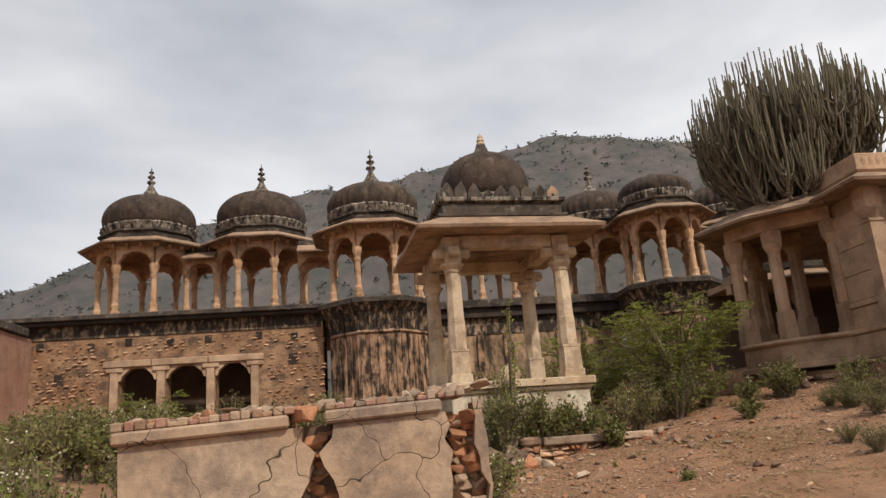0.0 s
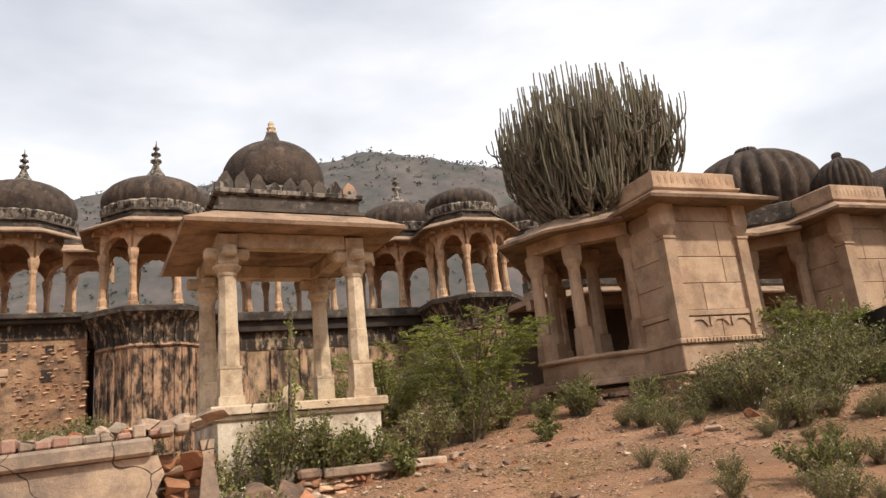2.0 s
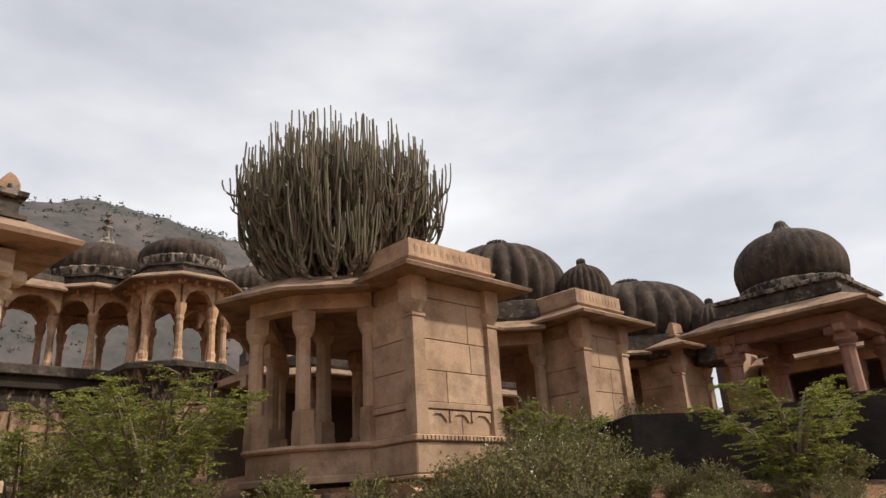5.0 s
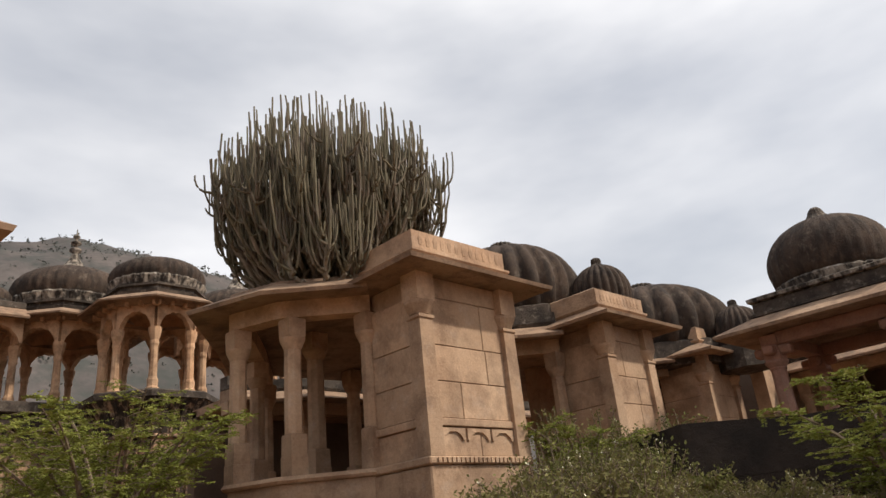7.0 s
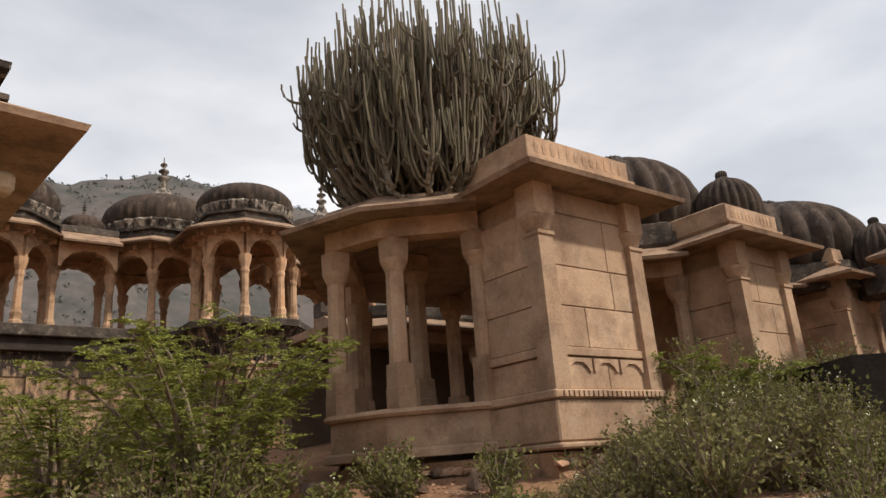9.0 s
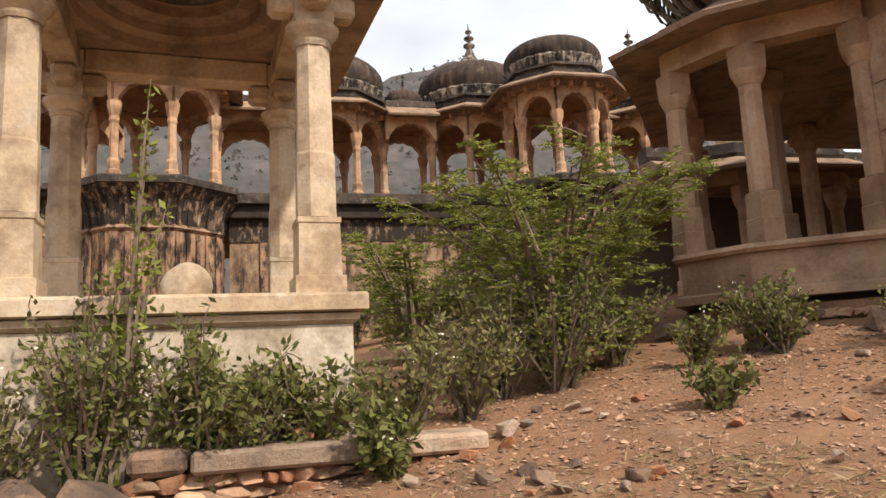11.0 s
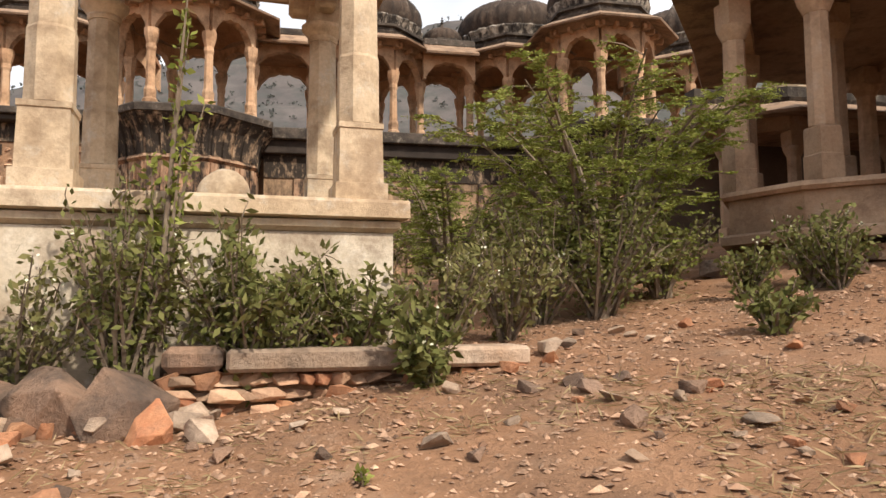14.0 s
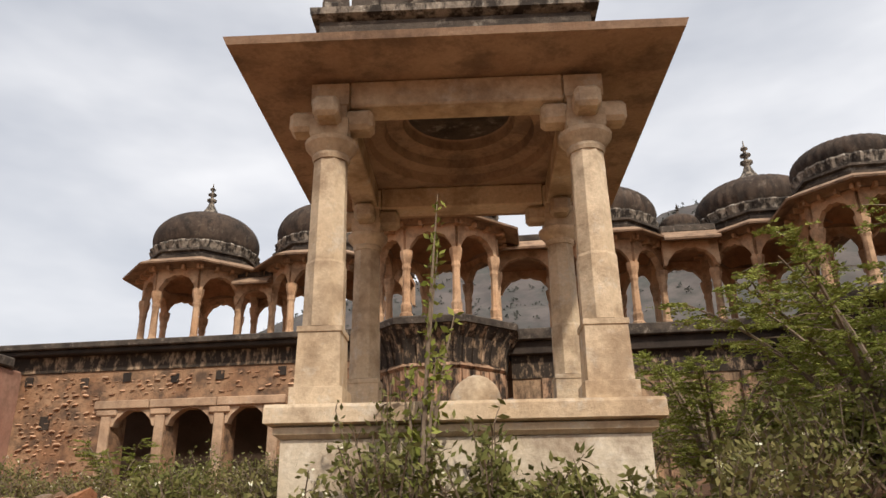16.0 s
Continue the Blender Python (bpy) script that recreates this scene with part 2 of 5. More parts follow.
def lathe(bm, profile, n, turn=0.0, ribs=0, depth=0.0, c=(0, 0), hole=False):
    """Turns a profile of (radius, height) round the upright axis; ribs swell the rings."""
    rings = []
    for r, z in profile:
        ring = []
        for i in range(n):
            a = turn + 2 * math.pi * i / n
            k = r * (1 + depth * (abs(math.cos(ribs * a / 2)) - 0.6)) if ribs else r
            ring.append(bm.verts.new((c[0] + k * math.cos(a), c[1] + k * math.sin(a), z)))
        rings.append(ring)
    for p, q in zip(rings, rings[1:] + (rings[:1] if hole else [])):
        for i in range(n):
            bm.faces.new((p[i], p[(i + 1) % n], q[(i + 1) % n], q[i]))
    if hole:
        return bm
    bm.faces.new(rings[0][::-1])
    bm.faces.new(rings[-1])
    return bm


def square_rings(bm, rings, c=(0, 0), hole=False):
    """Stacked squares of (half width, height)."""
    return lathe(bm, [(h * math.sqrt(2), z) for h, z in rings], 4, math.pi / 4, c=c, hole=hole)


def arch_panel(bm, p, q, z_spring, z_top, thick, cusps=5, rise=0.75, end=0.06):
    """A cusped arch between two posts: the slab above its opening."""
    p, q = Vector((*p, 0)), Vector((*q, 0))
    along = (q - p)
    L = along.length
    along.normalize()
    side = Vector((-along.y, along.x, 0)) * thick / 2
    N = 20
    prof = []
    for i in range(N + 1):
        u = i / N
        s = end + (L - 2 * end) * u
        e = abs(2 * u - 1)
        h = (1 - e ** 2.2) ** 0.62 if e < 1 else 0
        h += 0.07 * e if e < 0.12 else 0
        h -= 0.07 * abs(math.sin(math.pi * cusps * u)) * (0 < u < 1)
        prof.append((s, z_spring + max(0, h) * rise * (z_top - z_spring)))
    prof = [(0, z_spring)] + prof + [(L, z_spring)]
    rows = []
    for s, z in prof:
        b = p + along * s
        rows.append([bm.verts.new((*(b + d).xy, zz)) for d, zz in ((side, z), (side, z_top), (-side, z_top), (-side, z))])
    for a, b in zip(rows, rows[1:]):
        if (a[0].co - b[0].co).length < 1e-5:
            continue
        for k in range(4):
            bm.faces.new((a[k], b[k], b[(k + 1) % 4], a[(k + 1) % 4]))
    bm.faces.new(rows[0])
    bm.faces.new(rows[-1][::-1])
    return bm


def ground_z(x, y):
    s = min(max(x, 4), 14) - 4
    z = -0.3 + 0.11 * min(max(y, -6), 16) + 0.05 * max(0, min(y, 26) - 16) + 0.14 * s * min(1, max(0, (y + 2) / 9))
    return z + 0.05 * noise.noise(Vector((x * 0.5, y * 0.5, 0))) + 0.02 * noise.noise(Vector((x * 2, y * 2, 3)))


# ---- ground and hill ----
def build_ground():
    def axis(lo, hi, a, b, fine):
        out = [lo * k for k in (1, 0.5, 0.25, 0.12)]
        out = [v for v in out if v < a - 1]
        out += list(np.arange(a, b + 0.001, fine))
        out += [v for v in (hi * 0.12, hi * 0.25, hi * 0.5, hi) if v > b + 1]
        return out
    xs, ys = axis(-1500, 1500, -14, 24, 0.25), axis(-1500, 2500, -4, 28, 0.25)
    verts = [(x, y, ground_z(x, y)) for y in ys for x in xs]
    n = len(xs)
    faces = [(j * n + i, j * n + i + 1, (j + 1) * n + i + 1, (j + 1) * n + i) for j in range(len(ys) - 1) for i in range(n - 1)]
    return tagged(raw("ground", verts, faces, M_GROUND, smooth=True), "reddish bare earth with gravel, rising gently", "ground", kind="structure")


build_ground()
RIDGE_X = [-600, -300, -150, -114, -72, -23, 11, 44, 62, 83, 120, 145, 190, 250, 330, 600]
RIDGE_Z = [55, 70, 79, 76, 97, 109, 115, 123, 128, 133, 134, 125, 112, 92, 66, 40]


def build_hill():
    verts, faces = [], []
    nx, ny = 260, 46
    for j in range(ny):
        v = j / (ny - 1)
        y = 120 + 300 * v
        k = min(1, v / 0.6) if v < 0.6 else 1 - 0.5 * (v - 0.6)
        k = math.sin(k * math.pi / 2) ** 1.3
        for i in range(nx):
            x = -500 + 1000 * i / (nx - 1)
            z = (np.interp(x, RIDGE_X, RIDGE_Z) - 9) * k
            z += k * (6 * noise.noise(Vector((x * 0.03, y * 0.03, 0))) + 2.5 * noise.noise(Vector((x * 0.11, y * 0.11, 5))) + 1.2 * noise.noise(Vector((x * 0.35, y * 0.35, 9))))
            verts.append((x, y, z - 3))
    faces = [(j * nx + i, j * nx + i + 1, (j + 1) * nx + i + 1, (j + 1) * nx + i) for j in range(ny - 1) for i in range(nx - 1)]
    tagged(raw("backdrop_hill", verts, faces, M_HILL, smooth=True), "grey-brown scrub-covered hill behind the ruins, haze in its colour", "hill", kind="structure")


build_hill()

# ---- upper pavilions with eight pillars ----


def column_profile(h, r):
    return [(r * 1.5, 0), (r * 1.5, 0.10), (r * 1.15, 0.14), (r * 1.25, 0.3), (r * 0.95, 0.38), (r * 0.85, h * 0.6), (r * 0.85, h * 0.70),
            (r * 1.05, h * 0.74), (r * 0.95, h * 0.80), (r * 1.3, h * 0.88), (r * 1.45, h * 0.93), (r * 1.5, h)]


def finial_profile(s):
    return [(0.36 * s, 0), (0.30 * s, 0.08 * s), (0.16 * s, 0.28 * s), (0.10 * s, 0.42 * s), (0.07 * s, 0.5 * s), (0.15 * s, 0.56 * s), (0.15 * s, 0.61 * s), (0.05 * s, 0.66 * s),
            (0.05 * s, 0.72 * s), (0.13 * s, 0.77 * s), (0.13 * s, 0.81 * s), (0.04 * s, 0.86 * s), (0.04 * s, 0.92 * s), (0.09 * s, 0.96 * s), (0.08 * s, 1.0 * s), (0.02 * s, 1.05 * s), (0.01 * s, 1.2 * s)]


def dome_profile(r, h, n=16):
    out = [(r * 0.94, 0)]
    for i in range(n + 1):
        a = i / n
        ang = -0.22 + a * (math.pi / 2 + 0.22)
        out.append((max(0.12 * r, r * math.cos(ang) ** 0.9), h * (0.18 + 0.82 * (math.sin(ang) + 0.218) / 1.218)))
    return out


def upper_chhatri(loc, R, ribs, finial, label, dome_h=1.35):
    t = thing("domed_chhatri", loc, label, "pavilion", "domed pavilions on the terrace")
    pts = [(R * math.cos(math.pi / 8 + k * math.pi / 4), R * math.sin(math.pi / 8 + k * math.pi / 4)) for k in range(8)]
    h = 1.62
    first = None
    for k, (x, y) in enumerate(pts):
        if first is None:
            bm = lathe(bmesh.new(), column_profile(h, 0.105), 8, math.pi / 8)
            first = part("column", bm, M_ARCADE, t, loc=(x, y, 0))
        else:
            c = new("column", first.data)
            c.parent, c.location = t, (x, y, 0)
    for k in range(8):
        part("arch", arch_panel(bmesh.new(), pts[k], pts[(k + 1) % 8], h - 0.02, h + 0.60, 0.2), M_ARCADE, t)
    tn = math.pi / 8
    bm = lathe(bmesh.new(), [(R - 0.14, h + 0.585), (R + 0.22, h + 0.60), (R + 0.30, h + 0.72), (R + 0.66, h + 0.62), (R + 0.68, h + 0.66), (R + 0.30, h + 0.86), (R - 0.10, h + 0.88)], 8, tn, hole=True)
    part("eave", bm, M_EAVE, t, "sloping stone eave on brackets")
    b0 = None
    for k in range(8):
        ang = k * math.pi / 4
        for s in (-0.42, -0.14, 0.14, 0.42):
            if b0 is None:
                b0 = part("bracket", box(bmesh.new(), -0.12, 0.12, -0.035, 0.035, 0, 0.11), M_ARCADE, t)
                o = b0
            else:
                o = new("bracket", b0.data)
                o.parent = t
            rr = (R + 0.2) * math.cos(tn)
            o.matrix_basis = pose(rr * math.cos(ang) - s * math.sin(ang) * R, rr * math.sin(ang) + s * math.cos(ang) * R, h + 0.53, 0, 0, math.degrees(ang))
    bm = lathe(bmesh.new(), [(R + 0.08, h + 0.88), (R + 0.12, h + 1.0), (R + 0.02, h + 1.02), (R + 0.0, h + 1.12), (R + 0.1, h + 1.14), (R + 0.1, h + 1.2), (R - 0.1, h + 1.24)], 8, tn, hole=True)
    part("drum", bm, M_ROOF, t, "blackened stepped drum")
    bm = lathe(bmesh.new(), [(R * 0.96, h + 1.2), (R * 0.985, h + 1.30), (R * 1.02, h + 1.42), (R * 1.0, h + 1.47)], 96, 0, 28, 0.05)
    part("petal_band", bm, M_BAND, t, "band of petals with peeling pale plaster")
    bm = lathe(bmesh.new(), [(r, z + h + 1.36) for r, z in dome_profile(R * 1.0, dome_h)], 112, 0, ribs, 0.055 if ribs else 0)
    part("dome", bm, M_DOME, t, smooth=True)
    top = h + 1.36 + dome_h
    bm = lathe(bmesh.new(), [(R * 0.40, top - 0.13), (R * 0.42, top - 0.07), (R * 0.30, top - 0.02), (R * 0.2, top + 0.08), (R * 0.08, top + 0.16)], 48, 0, 16, 0.14)
    part("lotus_cap", bm, M_ROOF, t)
    if finial:
        part("finial", lathe(bmesh.new(), [(r, z + top + 0.02) for r, z in finial_profile(finial)], 16), M_BAND, t, "tall carved stone finial", smooth=True)
    bm = lathe(bmesh.new(), [(R - 0.16, h + 0.6), (R * 0.75, h + 0.85), (R * 0.4, h + 1.05), (0.004, h + 1.1), (0.004, h + 1.13), (R - 0.16, h + 1.13)], 32, hole=True)
    part("inner_vault", bm, M_INNER, t, "ochre plastered vault")
    return t


TERR = 5.90
smooth_l = "round blackened dome chhatri with tall finial on eight pillars"
rib_l = "ribbed blackened dome chhatri with finial on eight cusped arches"
ch_a = upper_chhatri((-6.69, 30.07, TERR + 0.77), 1.51, 0, 0.95, smooth_l)
ch_d = upper_chhatri((6.30, 26.6, TERR), 1.51, 36, 1.1, rib_l, 1.16)
ch_a.scale = (1.17, 1.17, 1.17)
copy_thing(ch_a, pose(-2.29, 30.07, TERR + 0.77))
copy_thing(ch_d, pose(2.12, 24.85, TERR))
copy_thing(ch_d, pose(10.42, 26.6, TERR))
copy_thing(ch_d, pose(15.3, 26.2, TERR))
ch_f = upper_chhatri((11.78, 23.95, TERR - 0.06), 1.22, 36, 0, "ribbed blackened dome chhatri without finial on corner bastion", 0.84)


def link_gallery(x0, x1, y, cols, label, up=0.0):
    """Low roofed arcade that joins two pavilions."""
    t = thing("linking_arcade", (0, 0, TERR + up), label, "arcade", "arcades between the pavilions")
    h = 1.62
    xs = list(np.linspace(x0, x1, cols + 1))
    for x in xs[1:-1]:
        for yy in (y, y + 1.6):
            part("column", lathe(bmesh.new(), column_profile(h, 0.105), 8, math.pi / 8), M_ARCADE, t, loc=(x, yy, 0))
    for a, b in zip(xs, xs[1:]):
        for yy in (y, y + 1.6):
            part("arch", arch_panel(bmesh.new(), (a, yy), (b, yy), h - 0.02, h + 0.60, 0.2), M_ARCADE, t)
    bm = bmesh.new()
    prism(bm, [(x0, y - 0.1), (x1, y - 0.1), (x1, y + 1.7), (x0, y + 1.7)], h + 0.604, h + 0.75)
    part("roof", bm, M_INNER, t)
    bm = bmesh.new()
    a = [bm.verts.new(v) for v in ((x0, y - 0.12, h + 0.62), (x1, y - 0.12, h + 0.62), (x1, y - 0.55, h + 0.50), (x0, y - 0.55, h + 0.50))]
    b = [bm.verts.new(v) for v in ((x0, y - 0.12, h + 0.86), (x1, y - 0.12, h + 0.86), (x1, y - 0.57, h + 0.55), (x0, y - 0.57, h + 0.55))]
    for i in range(4):
        bm.faces.new((a[i], a[(i + 1) % 4], b[(i + 1) % 4], b[i]))
    bm.faces.new(a)
    bm.faces.new(b[::-1])
    part("eave", bm, M_EAVE, t)
    part("parapet", box(bmesh.new(), x0, x1, y - 0.12, y + 1.6, h + 0.86, h + 1.04, 0.02), M_ROOF, t)
    return t


link_gallery(-5.1, -3.9, 29.3, 1, "narrow roofed link between the two domed pavilions", 0.77)
link_gallery(-0.65, 0.75, 27.6, 1, "narrow roofed link beside the bastion pavilion", 0.4)
link_gallery(3.5, 4.95, 25.6, 1, "ochre arcade bay with blackened roof edge")
link_gallery(7.7, 9.05, 25.6, 1, "ochre cusped arcade bay under a small dome")
link_gallery(12.95, 14.0, 25.3, 1, "ochre cusped arcade bay with blackened roof edge")
small = thing("small_dome", (8.35, 26.3, TERR + 2.62), "little ribbed black dome on the arcade roof", "dome")
part("drum", lathe(bmesh.new(), [(0.66, 0), (0.66, 0.16), (0.58, 0.18)], 8, math.pi / 8), M_ROOF, small)
part("dome", lathe(bmesh.new(), [(r, z + 0.12) for r, z in dome_profile(0.52, 0.5)], 64, 0, 22, 0.06), M_DOME, small, smooth=True)
part("finial", lathe(bmesh.new(), [(r, z + 0.58) for r, z in finial_profile(0.35)], 10), M_ROOF, small)

# ---- terrace facade ----


def facade():
    w = tagged(new("wall_facade"), "rubble terrace wall with soot-blackened cornice and arched openings", "wall", kind="structure")
    y0, y1, zb = 24.45, 25.1, 1.6
    opens = [(-5.86, -4.74), (-4.46, -3.26), (-2.98, -1.90)]
    top = 5.22
    bm = bmesh.new()
    edges = [-8.45] + [v for o in opens for v in o] + [0.35]
    for a, b in zip(edges[0::2], edges[1::2]):
        part("rubble_pier", box(bmesh.new(), a, b, y0, y1, zb, 4.356), M_RUBBLE, w)
    box(bm, -8.45, 0.35, y0, y1, 4.36, top)
    part("rubble_wall", bm, M_RUBBLE, w)
    for a, b in opens:
        part("arch", arch_panel(bmesh.new(), (a, y0 + 0.1), (b, y0 + 0.1), 3.86, 4.356, 0.26, 3, 0.8), M_TAN, w)
    for x in (-5.98, -4.60, -3.12, -1.78):
        part("post", box(bmesh.new(), x - 0.12, x + 0.12, y0 - 0.08, y0 - 0.004, zb, 4.1, 0.015), M_TAN, w)
        part("post_bracket", box(bmesh.new(), x - 0.26, x + 0.26, y0 - 0.10, y0 - 0.005, 4.1, 4.26, 0.03), M_TAN, w)
    for a, b in ((-6.3, -4.9), (-4.88, -3.2), (-3.18, -1.5)):
        part("lintel", box(bmesh.new(), a, b, y0 - 0.12, y0 - 0.006, 4.265, 4.47, 0.02), M_TAN, w)
    part("plaster_band", box(bmesh.new(), -9.2, 0.35, y0 - 0.035, y1, top + 0.004, 5.62), M_BLACKSTREAK, w)
    part("cornice", box(bmesh.new(), -9.25, 0.4, y0 - 0.32, y1, 5.624, 5.74, 0.02), M_DARKWALL, w)
    part("terrace_edge", box(bmesh.new(), -9.25, 0.42, y0 - 0.42, y1 + 0.4, 5.744, TERR - 0.004, 0.02), M_ROOF, w)
    # sockets are thin dark plates on the face, painted as shaded holes
    hole = None
    for x in (-8.2, -6.7, -5.6, -4.35, -3.2, -1.65, -0.55):
        bm = box(bmesh.new(), -0.10, 0.10, 0, 0.03, -0.11, 0.11)
        if hole is None:
            hole = part("beam_socket", bm, M_DARKWALL, w, loc=(x, y0 - 0.032, 5.02))
        else:
            o = new("beam_socket", hole.data)
            o.parent, o.location = w, (x, y0 - 0.032, 5.0 + 0.05 * math.sin(x * 3))
    # slits are flat dark plates too, the shade within given by colour
    for x, z in ((-7.6, 4.0), (-0.6, 4.25)):
        bm = box(bmesh.new(), x - 0.13, x + 0.13, y0 - 0.03, y0 - 0.003, z - 0.16, z + 0.16)
        part("slit_window", bm, M_DARKWALL, w)
    # plastered wall further along
    part("plaster_wall", box(bmesh.new(), 3.8, 10.4, 25.15, 25.75, 1.6, 4.75), M_STREAK, w)
    part("plaster_band", box(bmesh.new(), 3.8, 10.4, 25.12, 25.75, 4.754, 5.3), M_BLACKSTREAK, w)
    part("plaster_wall", box(bmesh.new(), 13.0, 24.0, 24.9, 25.5, 1.6, 5.3), M_STREAK, w)
    part("cornice", box(bmesh.new(), 3.7, 10.4, 24.95, 25.7, 5.304, 5.62, 0.02), M_DARKWALL, w)
    part("cornice", box(bmesh.new(), 13.0, 24.0, 24.7, 25.5, 5.304, 5.62, 0.02), M_DARKWALL, w)
    part("terrace_edge", box(bmesh.new(), 3.75, 10.4, 24.8, 25.9, 5.624, TERR - 0.004, 0.02), M_ROOF, w)
    part("terrace_edge", box(bmesh.new(), 13.0, 24.0, 24.55, 25.6, 5.624, TERR - 0.004, 0.02), M_ROOF, w)
    for x in (4.6, 5.5, 6.4, 7.3, 8.2, 9.1):
        part("pilaster", box(bmesh.new(), x - 0.11, x + 0.11, 25.08, 25.146, 1.8, 4.74, 0.01), M_BASTION, w)
    # floor under the pavilions, shade put in as a dark colour
    part("terrace_floor", box(bmesh.new(), -9.2, 24, 25.95, 32.0, 5.4, TERR - 0.008), M_SHADEIN, w)
    part("raised_base", box(bmesh.new(), -9.0, 0.3, 28.2, 32.0, TERR - 0.004, TERR + 0.768, 0.02), M_ROOF, w)
    # thin dark sheet behind the arches, its colour standing for the room's shade
    part("dark_room", box(bmesh.new(), -9.0, 0.3, 27.6, 27.8, 1.4, 5.39), M_SHADEIN, w)
    # side wall that runs forward at the end
    part("side_wall", box(bmesh.new(), -9.0, -8.454, 21.5, 25.4, 1.0, 5.3, 0.04), M_PINK, w)
    part("side_coping", box(bmesh.new(), -9.1, -8.36, 21.4, 24.02, 5.304, 5.55, 0.03), M_ROOF, w)
    return w


FACADE = facade()


def bastion(cx, cy, R):
    t = tagged(new("bastion_wall"), "octagonal bastion with flared soot-streaked brackets", "bastion", kind="structure")
    tn = math.pi / 8
    part("shaft", lathe(bmesh.new(), [(R, 1.4), (R, 4.72)], 8, tn, c=(cx, cy)), M_BASTION, t)
    part("moulding", lathe(bmesh.new(), [(R + 0.002, 4.724), (R + 0.08, 4.78), (R + 0.02, 4.86)], 8, tn, c=(cx, cy)), M_BASTION, t)
    part("flared_bracket", lathe(bmesh.new(), [(R + 0.015, 4.864), (R + 0.05, 5.1), (R + 0.15, 5.4), (R + 0.34, 5.62), (R + 0.36, 5.66)], 8, tn, c=(cx, cy)), M_BLACKSTREAK, t)
    part("terrace_edge", lathe(bmesh.new(), [(R + 0.42, 5.664), (R + 0.44, 5.8), (R + 0.38, TERR - 0.06)], 8, tn, c=(cx, cy)), M_ROOF, t)
    rib = None
    for k in range(8):
        a0 = math.pi * k / 4
        for s in (-0.42, -0.2, 0.0, 0.2, 0.42):
            if math.sin(a0) > 0.5:
                continue
            if rib is None:
                rib = part("pilaster", box(bmesh.new(), -0.01, 0.05, -0.05, 0.05, 2.0, 4.7), M_BASTION, t)
                o = rib
            else:
                o = new("pilaster", rib.data)
                o.parent = t
            rr = R * math.cos(tn)
            o.matrix_basis = pose(cx + rr * math.cos(a0) - s * R * 0.78 * math.sin(a0), cy + rr * math.sin(a0) + s * R * 0.78 * math.cos(a0), 0, 0, 0, math.degrees(a0))
            fm = bmesh.new()
            rows = []
            for dr, z in ((0.02, 4.87), (0.05, 5.1), (0.10, 5.27), (0.16, 5.4), (0.25, 5.52), (0.335, 5.61)):
                ap, y = (R + dr) * math.cos(tn), s * (R + dr) * 0.78
                rows.append([fm.verts.new(v) for v in ((ap - 0.05, y - 0.055, z), (ap + 0.045, y - 0.045, z - 0.02), (ap + 0.045, y + 0.045, z - 0.02), (ap - 0.05, y + 0.055, z))])
            for p, q in zip(rows, rows[1:]):
                for i in range(4):
                    fm.faces.new((p[i], p[(i + 1) % 4], q[(i + 1) % 4], q[i]))
            fm.faces.new(rows[0][::-1])
            fm.faces.new(rows[-1])
            o = part("bracket_rib", fm, M_BLACKSTREAK, t)
            o.matrix_basis = pose(cx, cy, 0, 0, 0, math.degrees(a0))
    return t


bastion(2.12, 24.85, 1.62)
bastion(11.78, 23.95, 1.34)

def sweep_early(line, z0, z1):
    """A low wall 0.35 thick behind a line in plan."""
    bm = bmesh.new()
    cols = []
    for i, p in enumerate(line):
        a, b = Vector(line[max(0, i - 1)]), Vector(line[min(len(line) - 1, i + 1)])
        d = (b - a).normalized()
        q = Vector(p) + Vector((-d.y, d.x)) * 0.35
        top = z1 + 0.06 * math.sin(i * 2.1)
        cols.append([bm.verts.new(v) for v in ((*p, z0), (p[0] + 0.03, p[1] + 0.03, top), (*q, top), (*q, z0))])
    for a, b in zip(cols, cols[1:]):
        for k in range(4):
            bm.faces.new((a[k], b[k], b[(k + 1) % 4], a[(k + 1) % 4]))
    bm.faces.new(cols[0])
    bm.faces.new(cols[-1][::-1])
    return bm


# ---- the square chhatri on its plinth ----


